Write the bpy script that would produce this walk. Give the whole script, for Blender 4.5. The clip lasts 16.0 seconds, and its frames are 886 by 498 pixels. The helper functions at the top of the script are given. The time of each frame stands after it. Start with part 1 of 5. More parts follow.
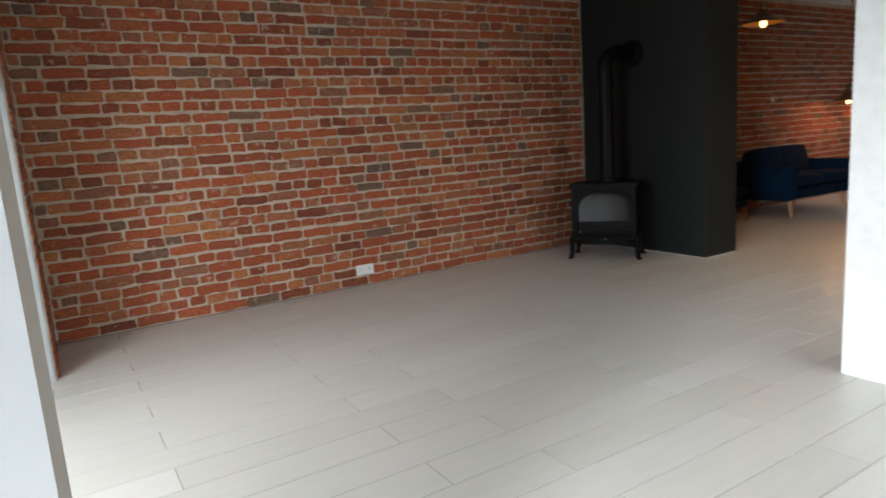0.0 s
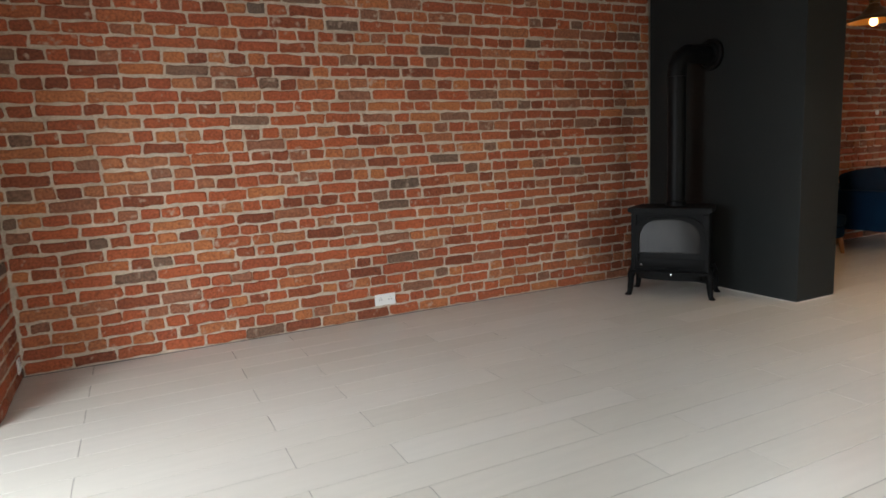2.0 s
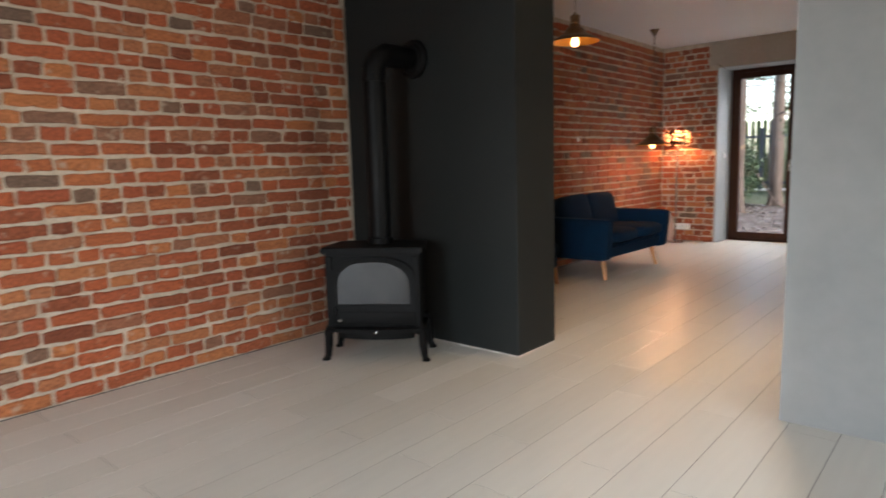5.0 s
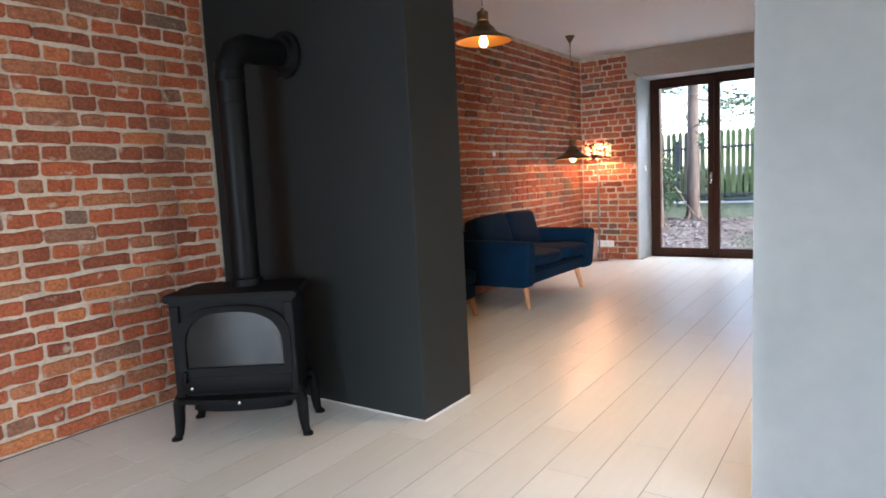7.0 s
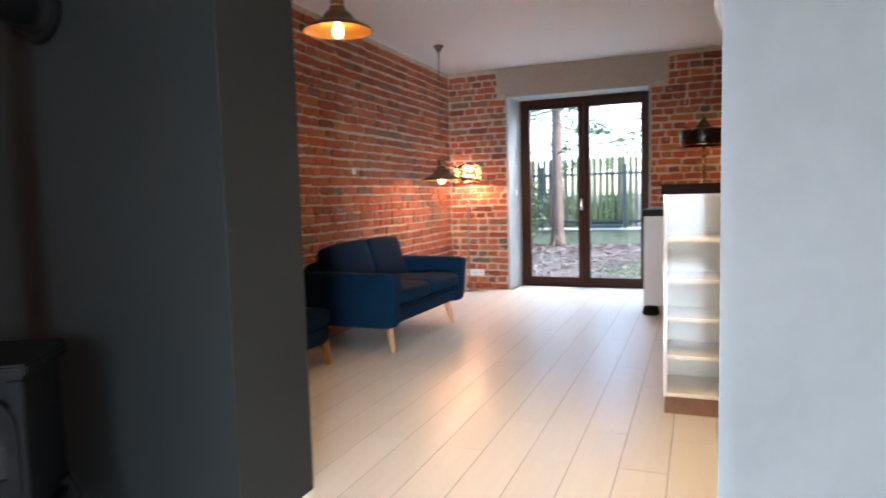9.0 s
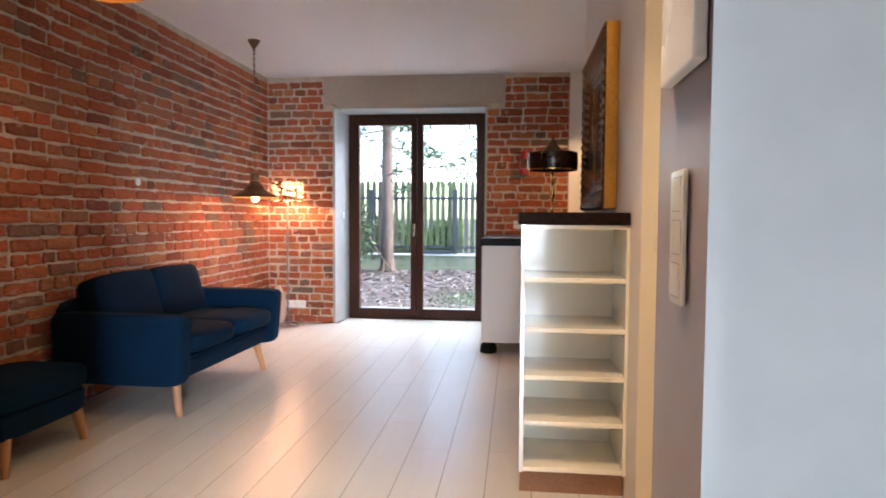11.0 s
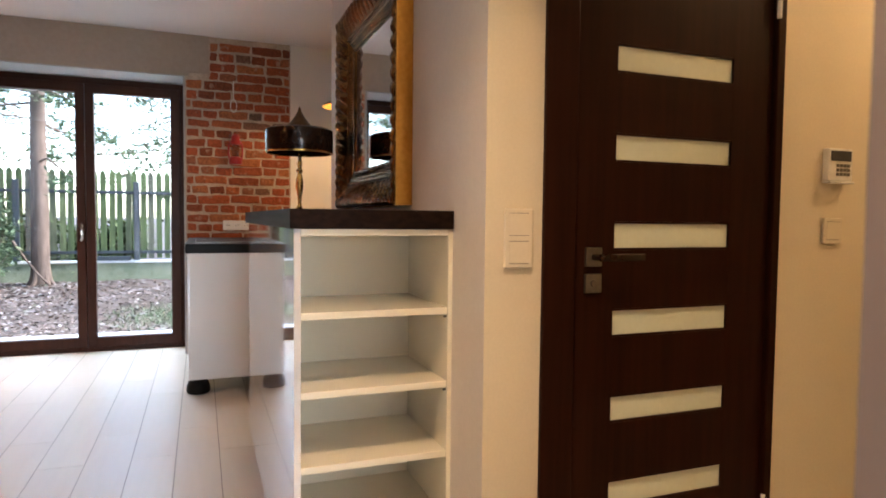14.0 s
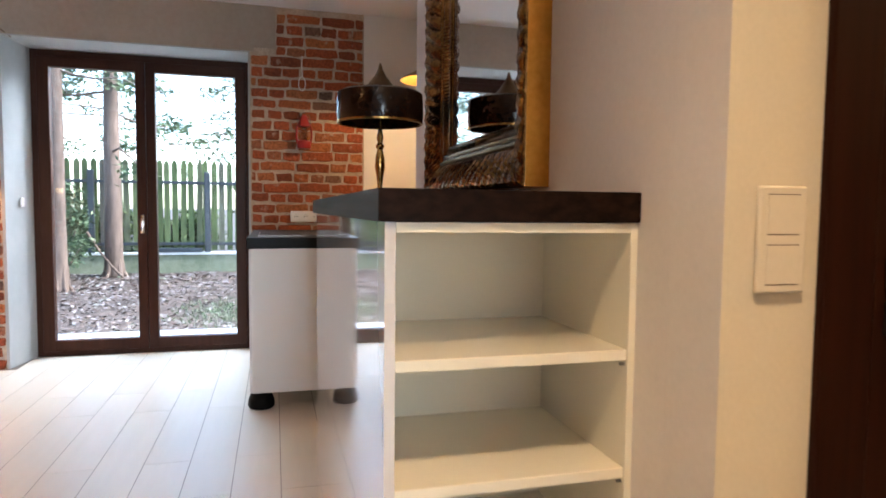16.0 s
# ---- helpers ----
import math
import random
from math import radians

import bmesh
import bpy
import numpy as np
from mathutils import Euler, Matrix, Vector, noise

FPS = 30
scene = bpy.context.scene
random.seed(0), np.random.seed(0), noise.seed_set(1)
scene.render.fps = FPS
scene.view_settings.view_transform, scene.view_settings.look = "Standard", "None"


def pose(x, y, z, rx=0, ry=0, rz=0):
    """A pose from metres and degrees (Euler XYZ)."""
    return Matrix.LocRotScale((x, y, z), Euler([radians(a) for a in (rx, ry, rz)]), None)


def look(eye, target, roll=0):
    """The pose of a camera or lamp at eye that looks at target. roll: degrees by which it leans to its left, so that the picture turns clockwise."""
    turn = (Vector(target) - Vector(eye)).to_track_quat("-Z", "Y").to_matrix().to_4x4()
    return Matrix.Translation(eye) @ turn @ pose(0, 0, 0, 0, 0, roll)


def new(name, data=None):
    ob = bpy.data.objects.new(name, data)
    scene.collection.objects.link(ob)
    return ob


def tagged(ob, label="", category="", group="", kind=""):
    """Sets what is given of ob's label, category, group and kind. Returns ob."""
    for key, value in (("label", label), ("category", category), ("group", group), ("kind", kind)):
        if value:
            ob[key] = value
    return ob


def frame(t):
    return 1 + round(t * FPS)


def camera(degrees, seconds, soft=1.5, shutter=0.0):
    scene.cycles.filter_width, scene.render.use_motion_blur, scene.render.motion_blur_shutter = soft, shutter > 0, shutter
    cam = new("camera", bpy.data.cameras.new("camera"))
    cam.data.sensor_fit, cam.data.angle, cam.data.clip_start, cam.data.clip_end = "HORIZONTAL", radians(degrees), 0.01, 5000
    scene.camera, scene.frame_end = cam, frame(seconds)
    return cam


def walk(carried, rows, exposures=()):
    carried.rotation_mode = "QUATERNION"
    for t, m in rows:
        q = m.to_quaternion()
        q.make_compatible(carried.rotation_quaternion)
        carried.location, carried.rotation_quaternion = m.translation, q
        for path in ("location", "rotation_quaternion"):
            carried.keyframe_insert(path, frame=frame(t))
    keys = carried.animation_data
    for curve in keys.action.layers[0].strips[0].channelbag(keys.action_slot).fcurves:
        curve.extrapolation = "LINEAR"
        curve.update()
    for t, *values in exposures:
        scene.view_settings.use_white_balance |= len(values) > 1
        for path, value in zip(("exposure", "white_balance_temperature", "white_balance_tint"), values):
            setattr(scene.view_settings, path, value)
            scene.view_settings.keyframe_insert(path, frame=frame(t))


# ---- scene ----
cam = camera(70.0, 16.0, soft=1.7, shutter=0.4)
PATH = [
    (0, (0.02, -0.055, 1.22), (1.042, 1.63, 0.877), -4.0),
    (0.5, (0.142, 0.031, 1.212), (1.009, 1.801, 0.872), -3.8),
    (1, (0.303, 0.169, 1.237), (1.151, 1.949, 0.9), -3.2),
    (1.5, (0.454, 0.314, 1.221), (1.305, 2.093, 0.889), -3.2),
    (2, (0.617, 0.513, 1.238), (1.475, 2.294, 0.931), -2.8),
    (2.5, (0.753, 0.659, 1.249), (1.647, 2.419, 0.925), -2.2),
    (3, (0.952, 0.795, 1.233), (1.969, 2.488, 0.924), -2.2),
    (3.5, (1.147, 0.917, 1.216), (2.344, 2.488, 0.9), -1.9),
    (4, (1.33, 1.052, 1.192), (2.585, 2.58, 0.888), -1.9),
    (4.5, (1.529, 1.162, 1.204), (2.869, 2.615, 0.902), -1.7),
    (5, (1.744, 1.317, 1.218), (3.239, 2.617, 0.945), -1.6),
    (5.2, (1.828, 1.371, 1.223), (3.392, 2.59, 0.961), -1.8),
    (7.3, (2.564, 1.724, 1.196), (4.23, 2.81, 0.984), -2.8),
    (7.5, (2.624, 1.78, 1.191), (4.314, 2.83, 0.983), -2.7),
    (8, (2.817, 1.887, 1.176), (4.544, 2.877, 0.987), -2.3),
    (8.5, (3.02, 1.951, 1.178), (4.78, 2.884, 1.001), -1.8),
    (9, (3.251, 2.033, 1.175), (5.099, 2.78, 1.011), -1.5),
    (9.2, (3.359, 2.086, 1.177), (5.254, 2.706, 1.028), -1.5),
    (11.3, (4.097, 2.291, 1.191), (6.092, 2.372, 1.08), -0.2),
    (11.4, (4.128, 2.32, 1.207), (6.124, 2.329, 1.09), -0.5),
    (11.5, (4.161, 2.331, 1.194), (6.157, 2.271, 1.086), -0.1),
    (12, (4.287, 2.37, 1.189), (6.269, 2.125, 1.083), 0.1),
    (12.5, (4.437, 2.385, 1.186), (6.416, 2.11, 1.084), -0.2),
    (13, (4.601, 2.366, 1.194), (6.573, 2.049, 1.085), -0.0),
    (13.5, (4.804, 2.385, 1.178), (6.74, 1.898, 1.069), 0.5),
    (14, (5.016, 2.423, 1.187), (6.882, 1.708, 1.092), 0.6),
    (14.5, (5.154, 2.417, 1.173), (7.009, 1.679, 1.059), 0.9),
    (15, (5.327, 2.387, 1.164), (7.23, 1.786, 1.042), 1.0),
    (15.5, (5.513, 2.376, 1.163), (7.444, 1.869, 1.034), 1.0),
    (16, (5.714, 2.363, 1.177), (7.643, 1.849, 1.053), 0.6),
]
EXPOSURES = [(0.0, 1.58, 6500, 10), (1.0, 1.60, 6500, 10), (2.0, 2.00, 6600, 10), (3.0, 2.10, 6650, 10), (3.5, 2.38, 6600, 9), (5.0, 2.35, 6600, 10), (5.2, 2.35, 6600, 10), (7.5, 3.14, 5800, 9), (9.0, 3.20, 5800, 9), (11.5, 3.15, 6050, 12), (12.5, 3.10, 6350, 13), (14.5, 3.10, 6050, 10), (16.0, 3.15, 5900, 8)]
walk(cam, [(t, look(eye, target, roll)) for t, eye, target, roll in PATH], EXPOSURES)

# ---- world, sun, large lights ----
world = bpy.data.worlds.new("overcast_sky")
scene.world = world
world.use_nodes = True
wn = world.node_tree.nodes
sky = wn.new("ShaderNodeTexSky")
sky.sky_type, sky.sun_disc = "NISHITA", False
sky.sun_elevation, sky.sun_rotation = radians(46), radians(166)
sky.dust_density, sky.air_density = 1.5, 1.0
wn["Background"].inputs["Strength"].default_value = 0.15
world.node_tree.links.new(sky.outputs["Color"], wn["Background"].inputs["Color"])

sun_data = bpy.data.lights.new("sun", "SUN")
sun_data.energy, sun_data.angle, sun_data.color = 1.5, radians(14), (1.0, 0.96, 0.9)
sun = new("sun", sun_data)
sun.matrix_world = look((0, 0, 20), (1.5, 6.0, 13.5))


def area_light(name, eye, target, width, height, watts, colour, spread=180):
    """Area lamp for daylight or a ceiling light; spread: degrees that bound its beam."""
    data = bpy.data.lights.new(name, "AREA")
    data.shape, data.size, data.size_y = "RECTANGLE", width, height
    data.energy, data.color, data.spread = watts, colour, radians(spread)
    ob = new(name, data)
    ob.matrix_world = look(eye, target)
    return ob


def bulb_light(name, place, watts, colour, radius=0.03):
    data = bpy.data.lights.new(name, "POINT")
    data.energy, data.color, data.shadow_soft_size = watts, colour, radius
    ob = new(name, data)
    ob.location = place
    return ob


DAY = (0.86, 0.93, 1.0)
WARM = (1.0, 0.62, 0.30)
# Daylight lamps stand in unseen openings, where the light on the floor implies windows.
area_light("daylight_south", (1.95, -2.28, 1.7), (2.2, 0.9, 0.0), 2.0, 1.1, 5.5, DAY, 125)
# Stands in the added inner wall's opening, for the daylight patch on the floor.
area_light("daylight_south_2", (4.07, -0.50, 1.2), (4.0, 1.6, 0.0), 1.15, 2.0, 1.6, DAY, 90)
area_light("daylight_west", (-1.48, 2.05, 1.25), (0.1, 2.9, 0.0), 1.4, 2.1, 19, DAY, 115)
area_light("daylight_southwest", (-3.38, -1.00, 1.35), (2.0, 1.1, 0.0), 0.9, 1.9, 17, DAY, 46)
# Lamp added out of view above the garden door, boosting sky light on the floor.
area_light("daylight_door_fill", (11.95, 3.345, 3.0), (8.6, 3.3, 0.0), 1.5, 0.7, 21, DAY)
# Unseen warm lamp added at the hall's mouth, its beam kept off the sofa.
hall_fill = area_light("hall_mouth_fill", (5.66, 2.28, 2.58), (5.67, 2.28, 0.0), 0.28, 0.28, 2.1, (1.0, 0.67, 0.39), 104)
hall_fill.data.shape = "ELLIPSE"
bulb_light("inner_hall_bulb", (5.92, -0.15, 2.52), 2.2, (1.0, 0.60, 0.28), 0.06)
bulb_light("pendant_bulb", (6.644, 4.047, 2.245), 1.2, (1.0, 0.47, 0.17), 0.03)
bulb_light("pendant_bulb_low", (9.40, 4.512, 1.345), 2.0, (1.0, 0.52, 0.27), 0.03)
bulb_light("floor_lamp_bulb", (10.63, 4.672, 1.372), 4.2, (1.0, 0.50, 0.25), 0.010)
# Added light for the warm kitchen wall; the pendant there is itself unlit.
bulb_light("kitchen_fill", (10.0, 1.32, 2.085), 3.4, WARM, 0.03)


# ---- materials ----
def hue(c):
    return (c[0], c[1], c[2], 1.0)


def surface(name, a, b, rough=0.6, metal=0.0, grain=40.0, patch=3.0, bump=0.1, depth=0.004, stretch=(1, 1, 1),
            coat=0.0, rough_var=0.1, contrast=0.5, sheen=0.0, spec=0.5):
    """A surface whose colour goes between a and b by fine grain and broad patches, with relief and uneven gloss."""
    m = bpy.data.materials.new(name)
    m.use_nodes = True
    n, l = m.node_tree.nodes, m.node_tree.links
    p = n["Principled BSDF"]
    geo = n.new("ShaderNodeNewGeometry")
    mp = n.new("ShaderNodeMapping")
    mp.inputs["Scale"].default_value = stretch
    l.new(geo.outputs["Position"], mp.inputs["Vector"])
    fine, broad = n.new("ShaderNodeTexNoise"), n.new("ShaderNodeTexNoise")
    for t, s, d in ((fine, grain, 6), (broad, patch, 4)):
        t.inputs["Scale"].default_value, t.inputs["Detail"].default_value = s, d
        l.new(mp.outputs["Vector"], t.inputs["Vector"])
    mix = n.new("ShaderNodeMath")
    mix.operation = "MULTIPLY_ADD"
    l.new(fine.outputs["Fac"], mix.inputs[0])
    mix.inputs[1].default_value = contrast
    half = n.new("ShaderNodeMath")
    half.operation = "MULTIPLY"
    l.new(broad.outputs["Fac"], half.inputs[0])
    half.inputs[1].default_value = 1 - contrast
    l.new(half.outputs[0], mix.inputs[2])
    ramp = n.new("ShaderNodeValToRGB")
    e = ramp.color_ramp.elements
    e[0].position, e[1].position = 0.32, 0.68
    e[0].color, e[1].color = hue(a), hue(b)
    l.new(mix.outputs[0], ramp.inputs["Fac"])
    l.new(ramp.outputs["Color"], p.inputs["Base Color"])
    p.inputs["Metallic"].default_value = metal
    p.inputs["Specular IOR Level"].default_value = spec
    rr = n.new("ShaderNodeMapRange")
    rr.inputs["To Min"].default_value, rr.inputs["To Max"].default_value = max(0.02, rough - rough_var), min(1, rough + rough_var)
    l.new(broad.outputs["Fac"], rr.inputs["Value"])
    l.new(rr.outputs[0], p.inputs["Roughness"])
    if coat:
        p.inputs["Coat Weight"].default_value, p.inputs["Coat Roughness"].default_value = coat, 0.04
    if sheen:
        p.inputs["Sheen Weight"].default_value, p.inputs["Sheen Roughness"].default_value = sheen, 0.4
        p.inputs["Sheen Tint"].default_value = hue(b)
    if bump:
        bp = n.new("ShaderNodeBump")
        bp.inputs["Strength"].default_value, bp.inputs["Distance"].default_value = bump, depth
        l.new(mix.outputs[0], bp.inputs["Height"])
        l.new(bp.outputs["Normal"], p.inputs["Normal"])
    return m


def pieces_surface(name, stops, rough, grain, bump, depth, stretch=(1, 1, 1), stain=None, stain_at=0.6, tone=0.25, spec=0.5, patch=9.0, rough_var=0.12, lump=0.0):
    """A surface for many like pieces: every piece takes its own colour from the stops, then grain and stains."""
    m = bpy.data.materials.new(name)
    m.use_nodes = True
    n, l = m.node_tree.nodes, m.node_tree.links
    p = n["Principled BSDF"]
    info, geo = n.new("ShaderNodeObjectInfo"), n.new("ShaderNodeNewGeometry")
    add = n.new("ShaderNodeMath")
    add.operation = "ADD"
    l.new(info.outputs["Random"], add.inputs[0])
    l.new(geo.outputs["Random Per Island"], add.inputs[1])
    fr = n.new("ShaderNodeMath")
    fr.operation = "FRACT"
    l.new(add.outputs[0], fr.inputs[0])
    ramp = n.new("ShaderNodeValToRGB")
    e = ramp.color_ramp.elements
    for k, (pos, c) in enumerate(stops):
        el = e[k] if k < 2 else e.new(pos)
        el.position, el.color = pos, hue(c)
    l.new(fr.outputs[0], ramp.inputs["Fac"])
    mp = n.new("ShaderNodeMapping")
    mp.inputs["Scale"].default_value = stretch
    l.new(geo.outputs["Position"], mp.inputs["Vector"])
    fine, broad = n.new("ShaderNodeTexNoise"), n.new("ShaderNodeTexNoise")
    for t, s, d in ((fine, grain, 7), (broad, patch, 5)):
        t.inputs["Scale"].default_value, t.inputs["Detail"].default_value = s, d
        l.new(mp.outputs["Vector"], t.inputs["Vector"])
    shade = n.new("ShaderNodeMapRange")
    shade.inputs["From Min"].default_value, shade.inputs["From Max"].default_value = 0.3, 0.7
    shade.inputs["To Min"].default_value, shade.inputs["To Max"].default_value = 1 - tone, 1 + tone
    l.new(fine.outputs["Fac"], shade.inputs["Value"])
    mul = n.new("ShaderNodeVectorMath")
    mul.operation = "SCALE"
    l.new(ramp.outputs["Color"], mul.inputs[0])
    l.new(shade.outputs[0], mul.inputs["Scale"])
    out = mul.outputs[0]
    if stain:
        sm = n.new("ShaderNodeMapRange")
        sm.inputs["From Min"].default_value, sm.inputs["From Max"].default_value = stain_at, stain_at + 0.11
        sm.inputs["To Max"].default_value = 0.75
        l.new(broad.outputs["Fac"], sm.inputs["Value"])
        mx = n.new("ShaderNodeMix")
        mx.data_type = "RGBA"
        l.new(sm.outputs[0], mx.inputs["Factor"])
        l.new(out, mx.inputs["A"])
        mx.inputs["B"].default_value = hue(stain)
        out = mx.outputs["Result"]
    l.new(out, p.inputs["Base Color"])
    p.inputs["Specular IOR Level"].default_value = spec
    rr = n.new("ShaderNodeMapRange")
    rr.inputs["To Min"].default_value, rr.inputs["To Max"].default_value = max(0.05, rough - rough_var), min(1, rough + rough_var)
    l.new(broad.outputs["Fac"], rr.inputs["Value"])
    l.new(rr.outputs[0], p.inputs["Roughness"])
    bp = n.new("ShaderNodeBump")
    bp.inputs["Strength"].default_value, bp.inputs["Distance"].default_value = bump, depth
    l.new(fine.outputs["Fac"], bp.inputs["Height"])
    if lump:
        wide = n.new("ShaderNodeBump")
        wide.inputs["Strength"].default_value, wide.inputs["Distance"].default_value = 0.9, lump
        l.new(broad.outputs["Fac"], wide.inputs["Height"])
        l.new(wide.outputs["Normal"], bp.inputs["Normal"])
    l.new(bp.outputs["Normal"], p.inputs["Normal"])
    return m


def clear_glass(name, tint=(0.97, 0.99, 0.98), rough=0.0, ior=1.45):
    m = bpy.data.materials.new(name)
    m.use_nodes = True
    p = m.node_tree.nodes["Principled BSDF"]
    p.inputs["Base Color"].default_value = hue(tint)
    p.inputs["Transmission Weight"].default_value, p.inputs["Roughness"].default_value, p.inputs["IOR"].default_value = 1.0, rough, ior
    return m


def glowing(name, colour, strength):
    m = bpy.data.materials.new(name)
    m.use_nodes = True
    p = m.node_tree.nodes["Principled BSDF"]
    p.inputs["Base Color"].default_value = hue(colour)
    p.inputs["Emission Color"].default_value, p.inputs["Emission Strength"].default_value = hue(colour), strength
    return m


BRICK = pieces_surface("old_red_brick", [(0.0, (0.175, 0.052, 0.027)), (0.18, (0.265, 0.073, 0.033)), (0.36, (0.365, 0.094, 0.037)), (0.56, (0.285, 0.072, 0.033)),
                       (0.72, (0.39, 0.138, 0.052)), (0.90, (0.26, 0.102, 0.056)), (0.965, (0.18, 0.100, 0.066)), (1.0, (0.125, 0.085, 0.062))],
                       0.85, 70, 0.6, 0.007, stain=(0.46, 0.35, 0.27), stain_at=0.63, tone=0.36, spec=0.25, patch=15.0, lump=0.020)
MORTAR = surface("lime_mortar", (0.34, 0.275, 0.21), (0.62, 0.515, 0.41), 0.95, grain=60, patch=6, bump=0.6, depth=0.006, spec=0.2)
TILE = pieces_surface("wood_look_tile", [(0.0, (0.565, 0.535, 0.47)), (0.4, (0.615, 0.585, 0.52)), (0.7, (0.585, 0.555, 0.495)), (1.0, (0.64, 0.61, 0.55))],
                      0.33, 26, 0.05, 0.001, stretch=(0.12, 1, 1), tone=0.025, patch=2.5, rough_var=0.03)
GROUT = surface("dark_grout", (0.10, 0.088, 0.075), (0.17, 0.15, 0.13), 0.9)
CHARCOAL = surface("charcoal_paint", (0.0110, 0.0130, 0.0128), (0.0150, 0.0170, 0.0163), 0.55, grain=90, patch=2, bump=0.12, depth=0.001, spec=0.22)
PLASTER = surface("trowelled_grey_plaster", (0.335, 0.348, 0.346), (0.405, 0.412, 0.408), 0.72, grain=14, patch=1.8, bump=0.3, depth=0.004, contrast=0.35)
CONCRETE = surface("lintel_plaster", (0.335, 0.275, 0.22), (0.395, 0.33, 0.268), 0.85, grain=30, patch=2, bump=0.2, depth=0.003)
WHITE_WALL = surface("white_wall_paint", (0.76, 0.74, 0.72), (0.82, 0.80, 0.78), 0.8, grain=120, patch=2, bump=0.08, depth=0.001)
CEILING = surface("ceiling_paint", (0.76, 0.74, 0.74), (0.80, 0.78, 0.78), 0.85, grain=120, patch=1.2, bump=0.06, depth=0.001)
MAUVE = surface("mauve_grey_satin_paint", (0.23, 0.19, 0.185), (0.27, 0.225, 0.22), 0.36, grain=7, patch=2.5, bump=0.22, depth=0.002, contrast=0.6)
GREY_WALL = surface("pale_grey_paint", (0.69, 0.64, 0.585), (0.75, 0.695, 0.64), 0.6, grain=90, patch=2, bump=0.06, depth=0.001)
JAMB = surface("beige_jamb_paint", (0.40, 0.375, 0.33), (0.46, 0.435, 0.385), 0.75, grain=90, patch=2, bump=0.08, depth=0.001)
CREAM_WALL = surface("cream_paint", (0.66, 0.585, 0.44), (0.72, 0.64, 0.49), 0.7, grain=120, patch=2, bump=0.06, depth=0.001)
BROWN_FRAME = surface("dark_walnut_frame", (0.030, 0.0105, 0.0062), (0.058, 0.022, 0.013), 0.4, grain=40, patch=6, bump=0.1, depth=0.001, stretch=(1, 1, 0.08), spec=0.15)
WENGE = surface("wenge_veneer", (0.0110, 0.0028, 0.0013), (0.0260, 0.0068, 0.0030), 0.38, grain=60, patch=8, bump=0.1, depth=0.001, stretch=(1, 1, 0.05), spec=0.09)
STAINED = surface("black_stained_pine", (0.0028, 0.0013, 0.0009), (0.022, 0.0105, 0.0066), 0.5, grain=26, patch=9, bump=0.5, depth=0.002, stretch=(0.10, 1.4, 2.6), spec=0.06, contrast=0.75)
WHITE_LACQUER = surface("cream_white_melamine", (0.82, 0.76, 0.60), (0.85, 0.79, 0.63), 0.19, rough_var=0.03, grain=200, patch=2, bump=0.0, coat=0.6)
GLOSS_WHITE = surface("high_gloss_white", (0.76, 0.74, 0.73), (0.78, 0.76, 0.75), 0.07, grain=200, patch=1.5, bump=0.0, coat=1.0, rough_var=0.03)
GLOSS_WHITE.node_tree.nodes["Principled BSDF"].inputs["Coat IOR"].default_value = 2.4
SATIN_WHITE = surface("satin_white_panel", (0.74, 0.71, 0.69), (0.77, 0.74, 0.72), 0.24, grain=200, patch=1.5, bump=0.0, rough_var=0.03, spec=0.4)
PLINTH_WOOD = surface("brown_chipboard", (0.24, 0.11, 0.05), (0.34, 0.17, 0.08), 0.6, grain=70, patch=8, bump=0.2, depth=0.002)
CAST_IRON = surface("black_cast_iron", (0.0026, 0.0026, 0.0027), (0.0060, 0.0060, 0.0060), 0.55, grain=160, patch=6, bump=0.25, depth=0.001, spec=0.12)
PIPE_BLACK = surface("black_flue_paint", (0.0030, 0.0030, 0.0031), (0.0058, 0.0058, 0.0058), 0.45, grain=90, patch=5, bump=0.08, depth=0.001, spec=0.12)
FIRE_GLASS = surface("sooty_fire_glass", (0.003, 0.0027, 0.0024), (0.024, 0.020, 0.017), 0.07, grain=14, patch=4.5, bump=0.0, rough_var=0.03, spec=0.21, contrast=0.25, stretch=(1, 1, 0.6))
SOFA_BLUE = surface("petrol_blue_velvet", (0.0008, 0.0070, 0.018), (0.0023, 0.0175, 0.042), 0.9, grain=160, patch=5, bump=0.25, depth=0.002, spec=0.1, sheen=0.08)
OAK = surface("oak_leg_wood", (0.29, 0.135, 0.052), (0.43, 0.215, 0.088), 0.45, grain=40, patch=9, bump=0.1, depth=0.001, stretch=(1, 1, 0.1))
WHITE_PLASTIC = surface("white_plastic", (0.74, 0.73, 0.70), (0.78, 0.77, 0.74), 0.3, grain=100, patch=3, bump=0.0)
IVORY_PLASTIC = surface("ivory_gloss_plastic", (0.70, 0.63, 0.50), (0.74, 0.67, 0.54), 0.10, grain=100, patch=3, bump=0.0, coat=0.5, rough_var=0.03)
GAP_SHADE = surface("switch_gap_shade", (0.13, 0.10, 0.075), (0.18, 0.14, 0.11), 0.7)
# Shade inside the pin holes, put into colour; also the keypad's dark display.
HOLE_SHADE_DISPLAY = surface("hole_shade_display", (0.02, 0.02, 0.02), (0.04, 0.04, 0.04), 0.7)
BRONZE = surface("aged_bronze", (0.10, 0.06, 0.03), (0.20, 0.13, 0.07), 0.38, metal=0.85, grain=40, patch=8, bump=0.12, depth=0.001)
BRASS_IN = surface("brass_lining", (0.52, 0.27, 0.06), (0.62, 0.34, 0.09), 0.36, metal=0.8, grain=50, patch=6, bump=0.05)
